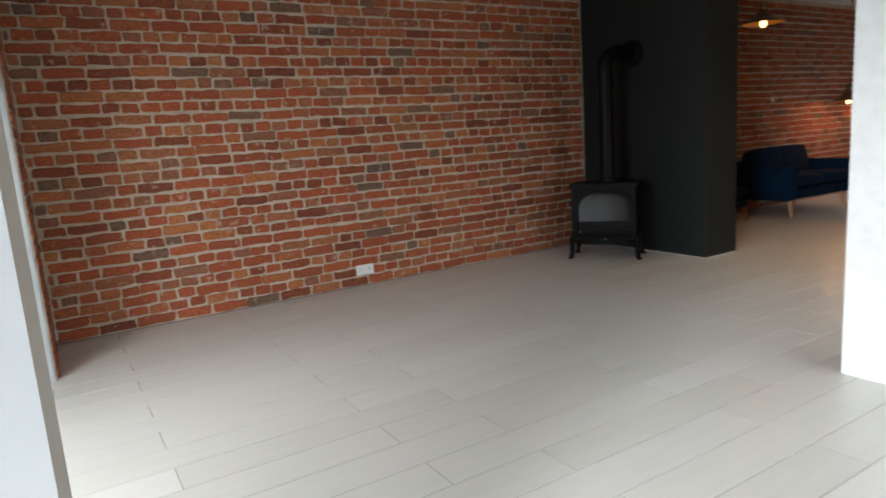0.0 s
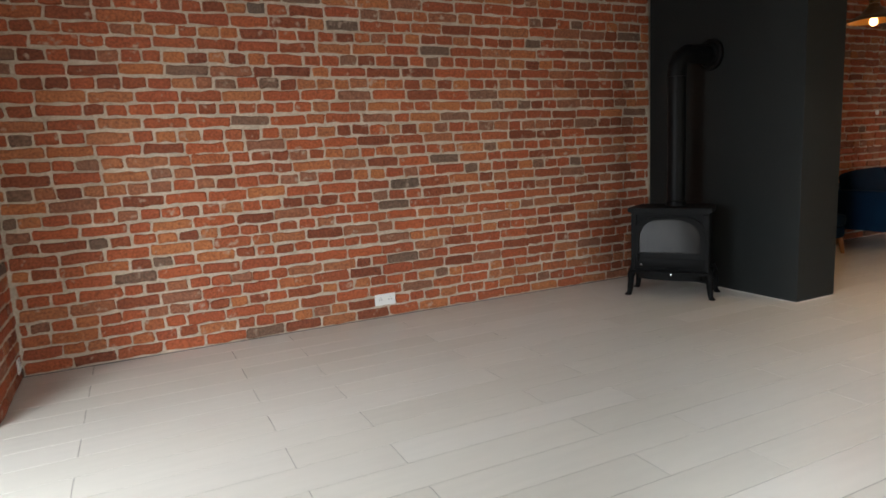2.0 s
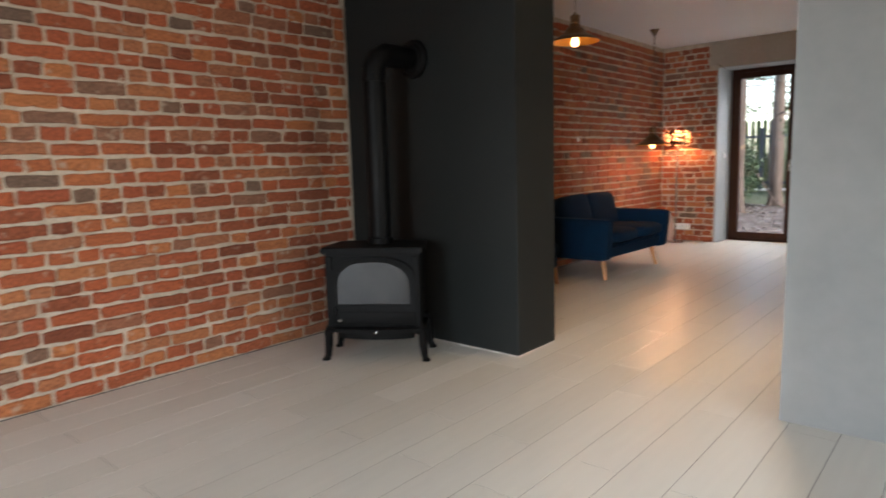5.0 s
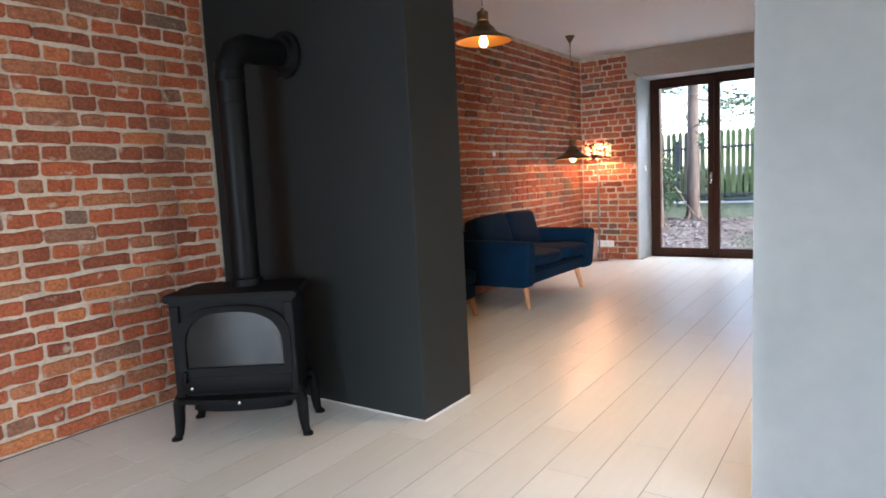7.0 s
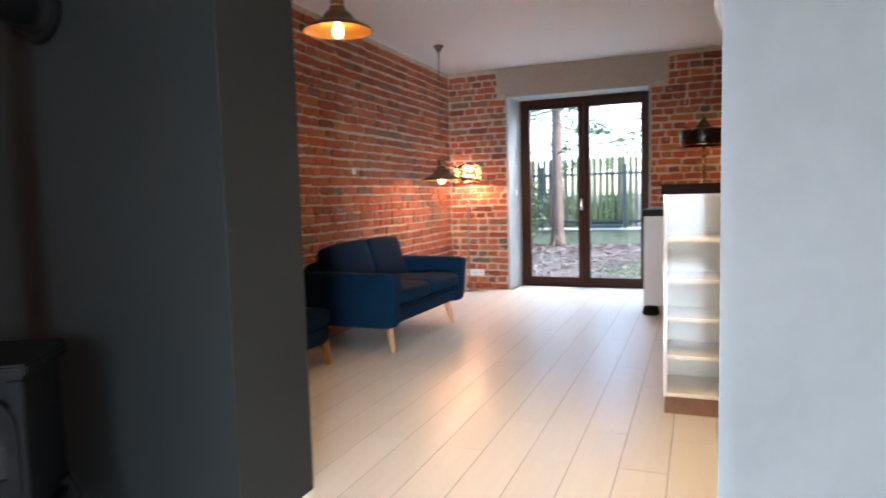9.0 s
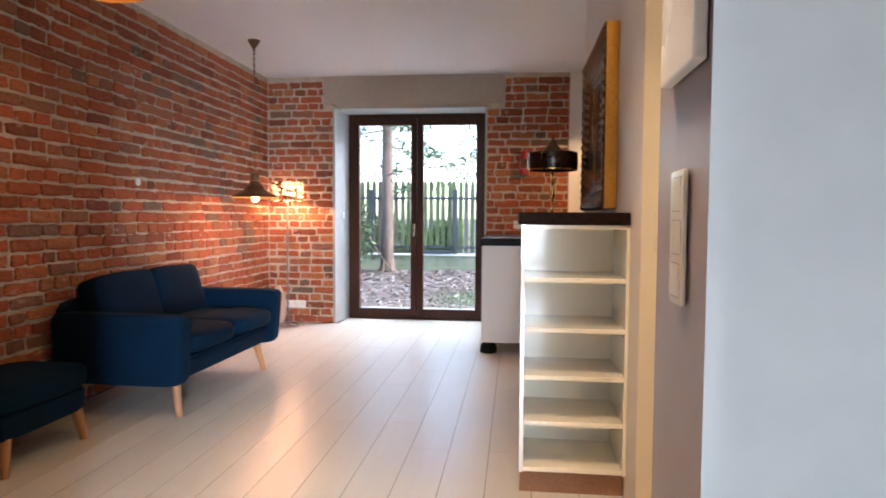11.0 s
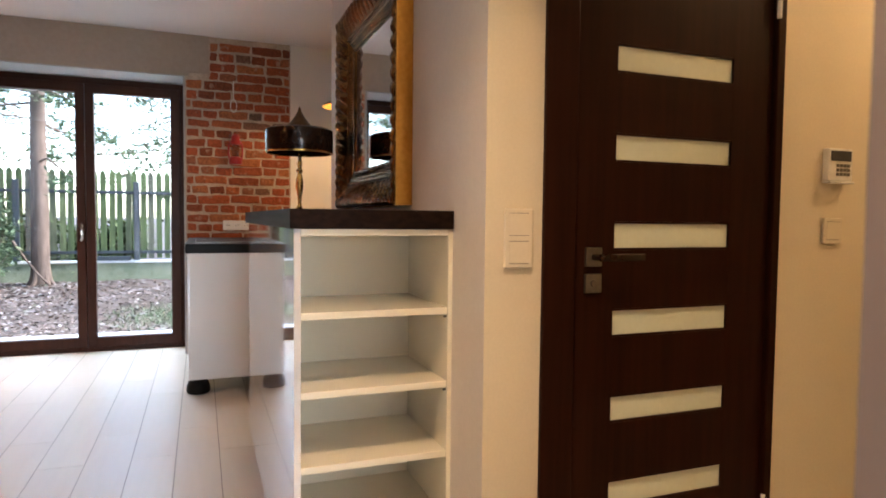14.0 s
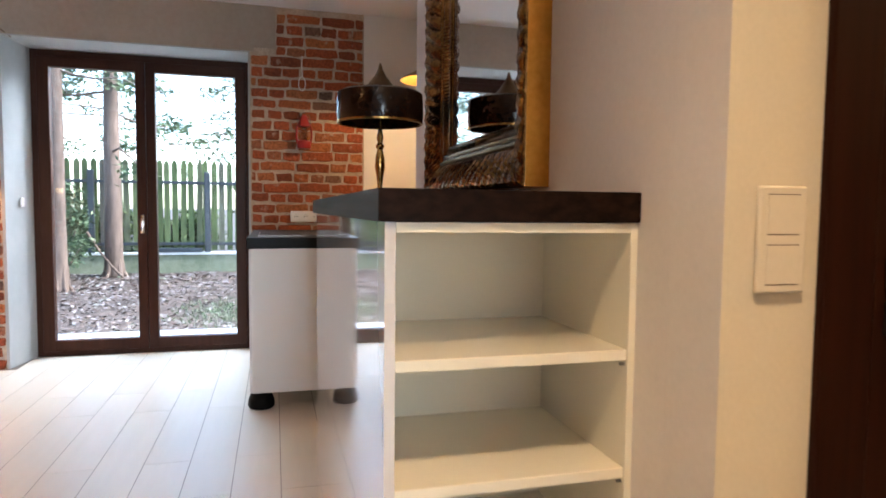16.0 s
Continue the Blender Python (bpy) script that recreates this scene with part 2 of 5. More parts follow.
GOLD = surface("polished_brass", (0.55, 0.34, 0.10), (0.66, 0.42, 0.14), 0.22, metal=1.0, grain=60, patch=10, bump=0.05)
OLD_GOLD = surface("antique_gilt", (0.014, 0.007, 0.0035), (0.38, 0.20, 0.062), 0.22, metal=1.0, grain=70, patch=14, bump=0.3, depth=0.002, contrast=0.6)
GILT_SIDE = surface("ochre_gilt_side", (0.34, 0.145, 0.020), (0.50, 0.235, 0.040), 0.42, metal=0.9, grain=60, patch=8, bump=0.1)
CHROME = surface("chrome", (0.62, 0.62, 0.62), (0.70, 0.70, 0.70), 0.12, metal=1.0, grain=90, patch=5, bump=0.0)
NICKEL = surface("brushed_nickel", (0.16, 0.15, 0.14), (0.22, 0.21, 0.195), 0.35, metal=1.0, grain=90, patch=5, bump=0.05)
BLACK_SHADE = surface("black_lacquer_shade", (0.008, 0.0034, 0.0020), (0.034, 0.0145, 0.0070), 0.20, grain=60, patch=7, bump=0.05, coat=0.12, spec=0.3)
FROSTED = surface("frosted_glass", (0.63, 0.68, 0.55), (0.69, 0.74, 0.61), 0.5, grain=60, patch=3, bump=0.03)
GLASS = clear_glass("window_glass")
MIRRORED_GLASS = clear_glass("half_silvered_glass", (0.74, 0.70, 0.68), 0.04, 1.35)
SMOKE = clear_glass("smoked_shade_glass", (0.80, 0.76, 0.74), 0.02)
MIRROR = surface("mirror_silver", (0.86, 0.86, 0.85), (0.88, 0.88, 0.87), 0.03, metal=1.0, bump=0.0, rough_var=0.01)
FILAMENT = glowing("warm_bulb", (1.0, 0.55, 0.20), 2)
# Faint emission stands for the bulb's light caught in the crystals.
CRYSTAL_GLOW = glowing("lit_crystal", (1.0, 0.60, 0.34), 0.06)


# ---- mesh helpers ----
def thing(name, place=(0, 0, 0), turn=0.0, label="", category="", group="", kind=""):
    ob = new(name)
    ob.empty_display_size = 0.1
    ob.matrix_basis = pose(*place, 0, 0, turn)
    return tagged(ob, label, category, group, kind)


def mesh_of(name, bm, material, smooth=False):
    me = bpy.data.meshes.new(name)
    bmesh.ops.recalc_face_normals(bm, faces=bm.faces)
    bm.to_mesh(me)
    bm.free()
    for mt in material if isinstance(material, (list, tuple)) else (material,):
        me.materials.append(mt)
    if smooth:
        for p in me.polygons:
            p.use_smooth = True
        me.set_sharp_from_angle(angle=radians(40))
    return me


def part(name, bm, material, parent, label="", smooth=False):
    ob = new(name, mesh_of(name, bm, material, smooth))
    ob.parent = parent
    return tagged(ob, label)


def single(name, bm, material, label="", category="", group="", kind="", smooth=False):
    return tagged(new(name, mesh_of(name, bm, material, smooth)), label, category, group, kind)


def blank():
    return bmesh.new()


def merge(bm, other):
    idx = {}
    for v in other.verts:
        idx[v] = bm.verts.new(v.co)
    for f in other.faces:
        try:
            nf = bm.faces.new([idx[v] for v in f.verts])
            nf.material_index = f.material_index
        except ValueError:
            pass
    other.free()
    return bm


def box(bm, x0, x1, y0, y1, z0, z1, bev=0.0, seg=2, index=0):
    b = blank()
    bmesh.ops.create_cube(b, size=1.0)
    for v in b.verts:
        v.co = Vector(((x0 + x1) / 2 + v.co.x * (x1 - x0), (y0 + y1) / 2 + v.co.y * (y1 - y0), (z0 + z1) / 2 + v.co.z * (z1 - z0)))
    if bev:
        bmesh.ops.bevel(b, geom=b.edges[:], offset=bev, segments=seg, affect="EDGES", profile=0.5, clamp_overlap=True)
    for f in b.faces:
        f.material_index = index
    return merge(bm, b)


def boxes(*rows, bev=0.0):
    bm = blank()
    for r in rows:
        box(bm, *r, bev=bev)
    return bm


def prism(bm, outline, z0, z1):
    """A solid over a plan outline of (x, y)."""
    low, high = [bm.verts.new((x, y, z0)) for x, y in outline], [bm.verts.new((x, y, z1)) for x, y in outline]
    n = len(outline)
    bm.faces.new(low[::-1])
    bm.faces.new(high)
    for i in range(n):
        bm.faces.new((low[i], low[(i + 1) % n], high[(i + 1) % n], high[i]))
    return bm


def lathe(bm, profile, seg=32, at=(0, 0, 0), close=True):
    rings = []
    for r, z in profile:
        if r < 1e-5:
            rings.append([bm.verts.new((at[0], at[1], at[2] + z))])
        else:
            rings.append([bm.verts.new((at[0] + r * math.cos(2 * math.pi * k / seg), at[1] + r * math.sin(2 * math.pi * k / seg), at[2] + z)) for k in range(seg)])
    for a, b in zip(rings, rings[1:]):
        for k in range(seg):
            j = (k + 1) % seg
            q = [a[k % len(a)], a[j % len(a)], b[j % len(b)], b[k % len(b)]]
            q = [v for i, v in enumerate(q) if v not in q[:i]]
            if len(q) > 2:
                bm.faces.new(q)
    if close:
        for ring in (rings[0], rings[-1]):
            if len(ring) > 2:
                bm.faces.new(ring)
    return bm


def tube(bm, pts, r, seg=10, taper=None, cap=True):
    """A round bar along points; taper: the radius at the end."""
    pts = [Vector(p) for p in pts]
    rings, ref = [], Vector((0.123, 0.456, 0.88)).normalized()
    for i, p in enumerate(pts):
        d = (pts[min(i + 1, len(pts) - 1)] - pts[max(i - 1, 0)]).normalized()
        u = d.cross(ref)
        if u.length < 0.2:
            u = d.cross(Vector((1, 0, 0)))
        u.normalize()
        w = d.cross(u)
        rad = r if taper is None else r + (taper - r) * i / (len(pts) - 1)
        rings.append([bm.verts.new(p + rad * (math.cos(2 * math.pi * k / seg) * u + math.sin(2 * math.pi * k / seg) * w)) for k in range(seg)])
    for a, b in zip(rings, rings[1:]):
        for k in range(seg):
            bm.faces.new((a[k], a[(k + 1) % seg], b[(k + 1) % seg], b[k]))
    if cap:
        bm.faces.new(rings[0])
        bm.faces.new(rings[-1])
    return bm


def soft(bm, cx, cy, cz, sx, sy, sz, power=6.0, cuts=7, puff=0.0, sag=0.0):
    """A cushion: a rounded box of full size sx, sy, sz, fuller in its middle."""
    b = blank()
    bmesh.ops.create_cube(b, size=2.0)
    bmesh.ops.subdivide_edges(b, edges=b.edges[:], cuts=cuts, use_grid_fill=True)
    for v in b.verts:
        p = v.co.copy()
        nrm = (abs(p.x) ** power + abs(p.y) ** power + abs(p.z) ** power) ** (1 / power)
        q = p / nrm
        fx, fy, fz = (1 - q.x ** 2), (1 - q.y ** 2), (1 - q.z ** 2)
        q = Vector((q.x * (1 + puff * fy * fz), q.y * (1 + puff * fx * fz), q.z * (1 + puff * 1.6 * fx * fy)))
        w = noise.noise(Vector((q.x * 1.3 + cx, q.y * 1.3 + cy, q.z * 1.3 + cz))) * sag
        v.co = Vector((cx + q.x * sx / 2, cy + q.y * sy / 2, cz + q.z * sz / 2 + w))
    return merge(bm, b)


# ---- the large structure ----
H = 2.72
CH_X0, CH_X1, CH_Y = 4.92, 5.352, 3.478

ceiling = single("ceiling", boxes((-3.7, 11.35, -2.6, 5.3, H, H + 0.2)), CEILING, "flat white-painted plaster ceiling", "ceiling", kind="structure")
wall_north = single("wall_north", boxes((-0.4, 11.35, 4.985, 5.3, -0.1, H)), MORTAR, "exposed old red brick wall with pale lime joints", "wall", kind="structure")
wall_pier = single("wall_pier", boxes((-2.9, -0.118, 4.10, 4.978, -0.1, H)), PLASTER, "smooth grey plastered pier with a brick return", "wall", kind="structure")
wall_pier_brick = single("wall_pier_return", boxes((-0.117, -0.108, 4.115, 4.976, 0, H)), MORTAR, "narrow red brick return wall beside the plaster", "wall", kind="structure")
bm = boxes((-3.7, -0.03, 0.85, 1.22, -0.1, H))
for f in bm.faces:
    f.material_index = 1 if f.calc_center_median().x > -0.1 else 0
wall_jamb = single("wall_jamb", bm, [PLASTER, JAMB], "off-white painted end of a partition wall", "wall", kind="structure")
column = single("wall_stub", boxes((3.06, 3.34, -0.80, 1.41, -0.1, H)), surface("pale_plaster", (0.50, 0.50, 0.485), (0.60, 0.60, 0.58), 0.8, grain=20, patch=2, bump=0.2, depth=0.003), "pale plastered stub of a load-bearing wall", "wall", kind="structure")
chimney = single("chimney_breast", boxes((CH_X0, CH_X1, CH_Y, 4.962, 0, H), bev=0.0015), CHARCOAL, "wide chimney breast painted matt charcoal", "chimney breast", kind="structure")
bm = prism(blank(), [(4.832, 1.985), (4.832, -2.3), (5.366, -2.3), (5.366, 1.930), (4.90, 1.934)], -0.1, H)
for f in bm.faces:
    c = f.calc_center_median()
    f.material_index = 0 if c.x < 4.84 else (2 if c.x > 5.36 else 1)
wall_hall_west = single("wall_hall_west", bm, [PLASTER, MAUVE, CREAM_WALL], "thick wall end, mauve satin paint and pale plaster", "wall", kind="structure")
DOOR_Y0, DOOR_Y1, DOOR_H = 0.765, 1.583, 2.075
bm = boxes((6.475, 6.60, DOOR_Y1, 1.75, -0.1, H), (6.475, 6.60, -2.3, DOOR_Y0, -0.1, H), (6.475, 6.60, DOOR_Y0, DOOR_Y1, DOOR_H, H))
for f in bm.faces:
    f.material_index = 1 if f.calc_center_median().y > 1.74 else 0
wall_hall_east = single("wall_hall_east", bm, [CREAM_WALL, GREY_WALL], "cream painted hall wall around a dark door", "wall", kind="structure")
wall_mirror = single("wall_mirror", boxes((6.6003, 8.50, 1.62, 1.75, -0.1, H)), GREY_WALL, "pale grey painted wall behind the gilt mirror", "wall", kind="structure")
single("wall_closet", boxes((8.37, 8.50, -2.3, 1.618, -0.1, H)), WHITE_WALL, "plain white partition wall of the kitchen", "wall", kind="structure")

# east wall: brick, then plaster, with the garden door's opening
WO_Y0, WO_Y1, WO_Z = 2.54, 4.21, 2.385
# Lime mortar darkened slightly for the dimmer light on the east wall.
MORTAR_DIM = surface("dim_lit_lime_mortar", (0.33, 0.26, 0.20), (0.58, 0.475, 0.375), 0.95, grain=60, patch=6, bump=0.6, depth=0.006, spec=0.2)
wall_east = single("wall_east", boxes((10.86, 11.35, WO_Y1, 4.978, -0.1, H), (10.86, 11.35, 1.665, WO_Y0, -0.1, H), (10.86, 11.35, WO_Y0, WO_Y1, WO_Z, H)),
                   MORTAR_DIM, "exposed red brick wall around the garden door", "wall", kind="structure")
single("wall_east_kitchen", boxes((10.852, 11.35, -2.3, 1.663, -0.1, H)), WHITE_WALL, "white plastered kitchen wall beside the brick", "wall", kind="structure")
bm = blank()
prism(bm, [(10.848, 4.205), (11.30, 4.135), (11.30, 4.209), (10.859, 4.209), (10.848, 4.225)], 0, WO_Z - 0.02)
box(bm, 10.848, 11.30, WO_Y0 + 0.001, WO_Y1 - 0.001, WO_Z - 0.022, WO_Z - 0.002)
box(bm, 10.850, 11.30, WO_Y0 + 0.001, WO_Y0 + 0.014, 0, WO_Z - 0.023)
single("window_reveal", bm, PLASTER, "white plastered splayed reveal of the garden door", "reveal", kind="structure")
bm = blank()
prism(bm, [(10.846, 2.35), (10.859, 2.35), (10.859, 4.335), (10.846, 4.335)], WO_Z + 0.02, H - 0.001)
box(bm, 10.8465, 10.859, WO_Y0 - 0.03, WO_Y1 + 0.03, WO_Z - 0.012, WO_Z + 0.0195)
lintel = single("lintel", bm, CONCRETE, "beige rendered lintel band above the garden door", "lintel", kind="structure")

# Unseen wall, added so that daylight enters close to the floor patch.
single("wall_south_added", boxes((3.342, 3.48, -0.80, -0.52, -0.1, H), (4.66, 4.830, -0.80, -0.52, -0.1, H), (3.48, 4.66, -0.80, -0.52, 2.25, H), (3.48, 4.66, -0.80, -0.52, -0.1, 0.12)), PLASTER,
       "unseen plain grey plastered wall added with a tall opening for daylight", "wall", kind="structure")
# unseen outer walls added to close the place, grey to limit bounce, with openings for daylight
single("wall_south", boxes((-3.7, 0.9, -2.6, -2.3, -0.1, H), (3.0, 3.35, -2.6, -2.3, -0.1, H), (0.9, 3.0, -2.6, -2.3, 2.3, H), (0.9, 3.0, -2.6, -2.3, -0.1, 0.2), (4.65, 11.35, -2.6, -2.3, -0.1, H),
                           (3.35, 4.65, -2.6, -2.3, 2.3, H),
                           (3.35, 4.65, -2.6, -2.3, -0.1, 0.2)), PLASTER,
       "unseen plain grey plastered wall with a tall window opening", "wall", kind="structure")
single("wall_west", boxes((-1.8, -1.5, 1.222, 1.35, -0.1, H), (-1.8, -1.5, 2.75, 4.098, -0.1, H), (-1.8, -1.5, 1.35, 2.75, 2.3, H), (-1.8, -1.5, 1.35, 2.75, -0.1, 0.2),
                          (-3.7, -3.4, -2.298, -1.45, -0.1, H), (-3.7, -3.4, -0.55, 0.848, -0.1, H), (-3.7, -3.4, -1.45, -0.55, 2.3, H), (-3.7, -3.4, -1.45, -0.55, -0.1, 0.2)), PLASTER, "unseen plain grey plastered wall with a tall window opening", "wall", kind="structure")


# ---- garden door ----
def garden_door():
    d = thing("window_1", (11.22, 3.345, 0), 0, "two-leaf dark brown glazed garden door, closed", "glass door", kind="structure")
    W, HT = 0.805, 2.362
    b = boxes((0, 0.07, -W, -W + 0.05, 0, HT), (0, 0.07, W - 0.05, W, 0, HT), (0, 0.07, -W + 0.05, W - 0.05, HT - 0.05, HT), (0, 0.07, -W + 0.05, W - 0.05, 0, 0.035), bev=0.004)
    part("frame", b, BROWN_FRAME, d)
    for s, name in ((1, "leaf"), (-1, "leaf")):
        y0, y1 = (0.002, W - 0.048) if s > 0 else (-W + 0.048, -0.002)
        st = 0.082
        z0, z1 = 0.037, HT - 0.052
        b = boxes((-0.018, 0.055, y0, y0 + st - 0.012 * (s > 0), z0, z1), (-0.018, 0.055, y1 - st + 0.012 * (s < 0), y1, z0, z1),
                  (-0.0175, 0.055, y0 + st - 0.012 * (s > 0) - 0.004, y1 - st + 0.012 * (s < 0) + 0.004, z1 - 0.075, z1), (-0.0175, 0.055, y0 + st - 0.012 * (s > 0) - 0.004, y1 - st + 0.012 * (s < 0) + 0.004, z0, z0 + 0.085), bev=0.005)
        leaf = part(name, b, BROWN_FRAME, d)
        g = part("pane", boxes((0.015, 0.021, y0 + 0.06, y1 - 0.06, z0 + 0.07, z1 - 0.06)), GLASS, leaf, "clear glass pane")
        g.visible_shadow = False
    b = boxes((-0.032, -0.018, 0.018, 0.046, 0.97, 1.11), bev=0.004)
    tube(b, [(-0.03, 0.032, 1.075), (-0.06, 0.032, 1.075)], 0.009)
    box(b, -0.068, -0.052, 0.020, 0.044, 0.965, 1.085, 0.005)
    part("handle", b, CHROME, d, "silver window handle", True)
    return d


garden_door()

# ---- stove and flue ----
def arch(w, h, spring, n=18):
    """The outline of an arched opening w wide, h high, from its lower left round to its lower right."""
    pts = [(-w / 2, 0), (-w / 2, spring)]
    for k in range(1, n):
        a = math.pi * (1 - k / n)
        pts.append((w / 2 * math.copysign(abs(math.cos(a)) ** 0.75, math.cos(a)), spring + (h - spring) * math.sin(a) ** 0.85))
    return pts + [(w / 2, spring), (w / 2, 0)]


def arch_ring(bm, outer, inner, y0, y1):
    """A frame between two arches of the same count, from depth y0 (front) to y1."""
    grid = [[bm.verts.new((x, y, z)) for x, z in line] for line, y in ((outer, y1), (outer, y0), (inner, y0 + 0.004), (inner, y1))]
    n = len(outer)
    for a, b in zip(grid, grid[1:] + grid[:1]):
        for k in range(n):
            bm.faces.new((a[k], a[(k + 1) % n], b[(k + 1) % n], b[k]))


def stove():
    s = thing("wood_stove", (4.487, 4.255, 0), -56, "black cast-iron wood stove with an arched glass door", "stove")
    b = blank()
    prism(b, [(-0.285, -0.165), (0.285, -0.165), (0.27, 0.17), (-0.27, 0.17)], 0.215, 0.675)
    part("body", b, CAST_IRON, s)
    b = blank()
    prism(b, [(-0.315, -0.205), (0.315, -0.205), (0.325, -0.12), (0.295, 0.185), (0.2, 0.205), (-0.2, 0.205), (-0.295, 0.185), (-0.325, -0.12)], 0.676, 0.712)
    bmesh.ops.bevel(b, geom=b.edges[:], offset=0.008, segments=2, affect="EDGES")
    box(b, -0.295, 0.295, -0.183, 0.17, 0.66, 0.6755, 0.003)
    part("top_plate", b, CAST_IRON, s)
    # corner pilasters and the arched surround
    for sx in (-1, 1):
        part("side_pilaster", boxes((sx * 0.272 - 0.022, sx * 0.272 + 0.022, -0.184, -0.150, 0.215, 0.66), bev=0.006), CAST_IRON, s)
    b = blank()
    o, i = arch(0.545, 0.338, 0.18), arch(0.462, 0.268, 0.105)
    arch_ring(b, [(x, z + 0.315) for x, z in o], [(x, z + 0.355) for x, z in i], -0.192, -0.164)
    box(b, -0.266, 0.266, -0.189, -0.1645, 0.232, 0.3145, 0.006)
    door = part("door", b, CAST_IRON, s, "arched cast-iron fire door", True)
    b = blank()
    f = b.faces.new([b.verts.new((x, -0.172, z + 0.35)) for x, z in arch(0.472, 0.278, 0.11)])
    r = bmesh.ops.extrude_face_region(b, geom=[f])
    for v in [e for e in r["geom"] if isinstance(e, bmesh.types.BMVert)]:
        v.co.y += 0.005
    part("glass", b, FIRE_GLASS, door, "sooty heat-proof glass")
    b = blank()
    lathe(b, [(0.0, 0.0), (0.010, 0.002), (0.014, 0.012), (0.010, 0.022), (0.0, 0.026)], 14)
    bmesh.ops.rotate(b, verts=b.verts, cent=(0, 0, 0), matrix=Matrix.Rotation(radians(90), 3, "X"))
    bmesh.ops.translate(b, verts=b.verts, vec=(-0.235, -0.190, 0.335))
    box(b, -0.243, -0.227, -0.215, -0.191, 0.29, 0.345, 0.004)
    part("door_handle", b, CAST_IRON, door, "", True)
    b = blank()
    lathe(b, [(0.0, 0.0), (0.007, 0.001), (0.008, 0.01), (0.0, 0.014)], 12)
    bmesh.ops.rotate(b, verts=b.verts, cent=(0, 0, 0), matrix=Matrix.Rotation(radians(90), 3, "X"))
    bmesh.ops.translate(b, verts=b.verts, vec=(-0.21, -0.192, 0.262))
    part("air_knob", b, CHROME, s, "small bright steel knob", True)
    b = blank()
    lathe(b, [(0.0, 0.0), (0.007, 0.001), (0.008, 0.01), (0.0, 0.014)], 12)
    bmesh.ops.rotate(b, verts=b.verts, cent=(0, 0, 0), matrix=Matrix.Rotation(radians(90), 3, "X"))
    bmesh.ops.translate(b, verts=b.verts, vec=(0.03, -0.2485, 0.2025))
    part("latch_knob", b, CHROME, s, "small bright steel knob", True)
    # the ash lip bows out in front, with a slatted grille under it
    b = blank()
    lip = [(0.315 * math.cos(math.pi + math.pi * k / 16), -0.160 + 0.085 * math.sin(math.pi + math.pi * k / 16)) for k in range(17)]
    prism(b, lip + [(0.30, 0.12), (-0.30, 0.12)], 0.19, 0.214)
    part("ash_lip", b, CAST_IRON, s, "bowed ash lip")
    b = blank()
    lip = [(0.24 * math.cos(math.pi + math.pi * k / 16), -0.12 + 0.06 * math.sin(math.pi + math.pi * k / 16)) for k in range(17)]
    prism(b, lip + [(0.22, 0.12), (-0.22, 0.12)], 0.135, 0.1895)
    part("ash_pan", b, CAST_IRON, s)
    part("latch", boxes((-0.045, 0.045, -0.249, -0.236, 0.195, 0.210), bev=0.003), CAST_IRON, s)
    for sx in (-1, 1):
        for sy in (-1, 1):
            b = blank()
            x, y = sx * 0.295, (-0.155 if sy < 0 else 0.115)
            tube(b, [(x - sx * 0.025, y - sy * 0.01, 0.235), (x + sx * 0.004, y + sy * 0.004, 0.17), (x + sx * 0.006, y + sy * 0.004, 0.09), (x + sx * 0.012, y + sy * 0.008, 0.03), (x + sx * 0.024, y + sy * 0.014, 0.0)], 0.034, 10, 0.017)
            lathe(b, [(0.0, 0.0), (0.026, 0.0), (0.026, 0.008), (0.014, 0.020), (0.0, 0.024)], 12, (x + sx * 0.024, y + sy * 0.014, 0))
            part("leg", b, CAST_IRON, s, "", True)
    return s


stove()


def flue():
    f = thing("flue_pipe", (4.545, 4.285, 0.712), 0, "matt black steel flue pipe with an elbow into the chimney", "flue pipe")
    part("pipe", lathe(blank(), [(0.070, 0.0), (0.070, 1.01)], 28), PIPE_BLACK, f, "", True)
    b = lathe(blank(), [(0.080, 0.0), (0.080, 0.035), (0.0705, 0.04)], 28)
    part("base_ring", b, PIPE_BLACK, f, "", True)
    b = blank()
    tube(b, [(0, 0, 1.011), (0, 0, 1.085), (0.032, 0, 1.150), (0.100, 0, 1.185), (0.19, 0, 1.185)], 0.0735, 28)
    part("elbow", b, PIPE_BLACK, f, "", True)
    b = tube(blank(), [(0.185, 0, 1.185), (0.345, 0, 1.185)], 0.070, 28)
    part("cross_pipe", b, PIPE_BLACK, f, "", True)
    b = lathe(blank(), [(0.071, 0.0), (0.122, 0.0), (0.126, 0.006), (0.122, 0.024), (0.100, 0.030), (0.088, 0.05), (0.071, 0.05)], 32)
    bmesh.ops.rotate(b, verts=b.verts, cent=(0, 0, 0), matrix=Matrix.Rotation(radians(-90), 3, "Y"))
    bmesh.ops.translate(b, verts=b.verts, vec=(0.374, 0, 1.185))
    part("wall_collar", b, PIPE_BLACK, f, "round black wall collar", True)
    for z in (0.02, 0.90, 1.055):
        part("seam", lathe(blank(), [(0.0705, z), (0.0722, z + 0.002), (0.0722, z + 0.006), (0.0705, z + 0.008)], 28, close=False), PIPE_BLACK, f)


flue()
single("baseboard_sealant", boxes((CH_X0 - 0.005, CH_X0 - 0.0005, CH_Y - 0.006, 4.96, 0.0005, 0.004), (CH_X0 - 0.006, CH_X1, CH_Y - 0.007, CH_Y - 0.0005, 0.0005, 0.006)), GREY_WALL,
       "thin pale sealant line along the chimney foot", "sealant", kind="structure")


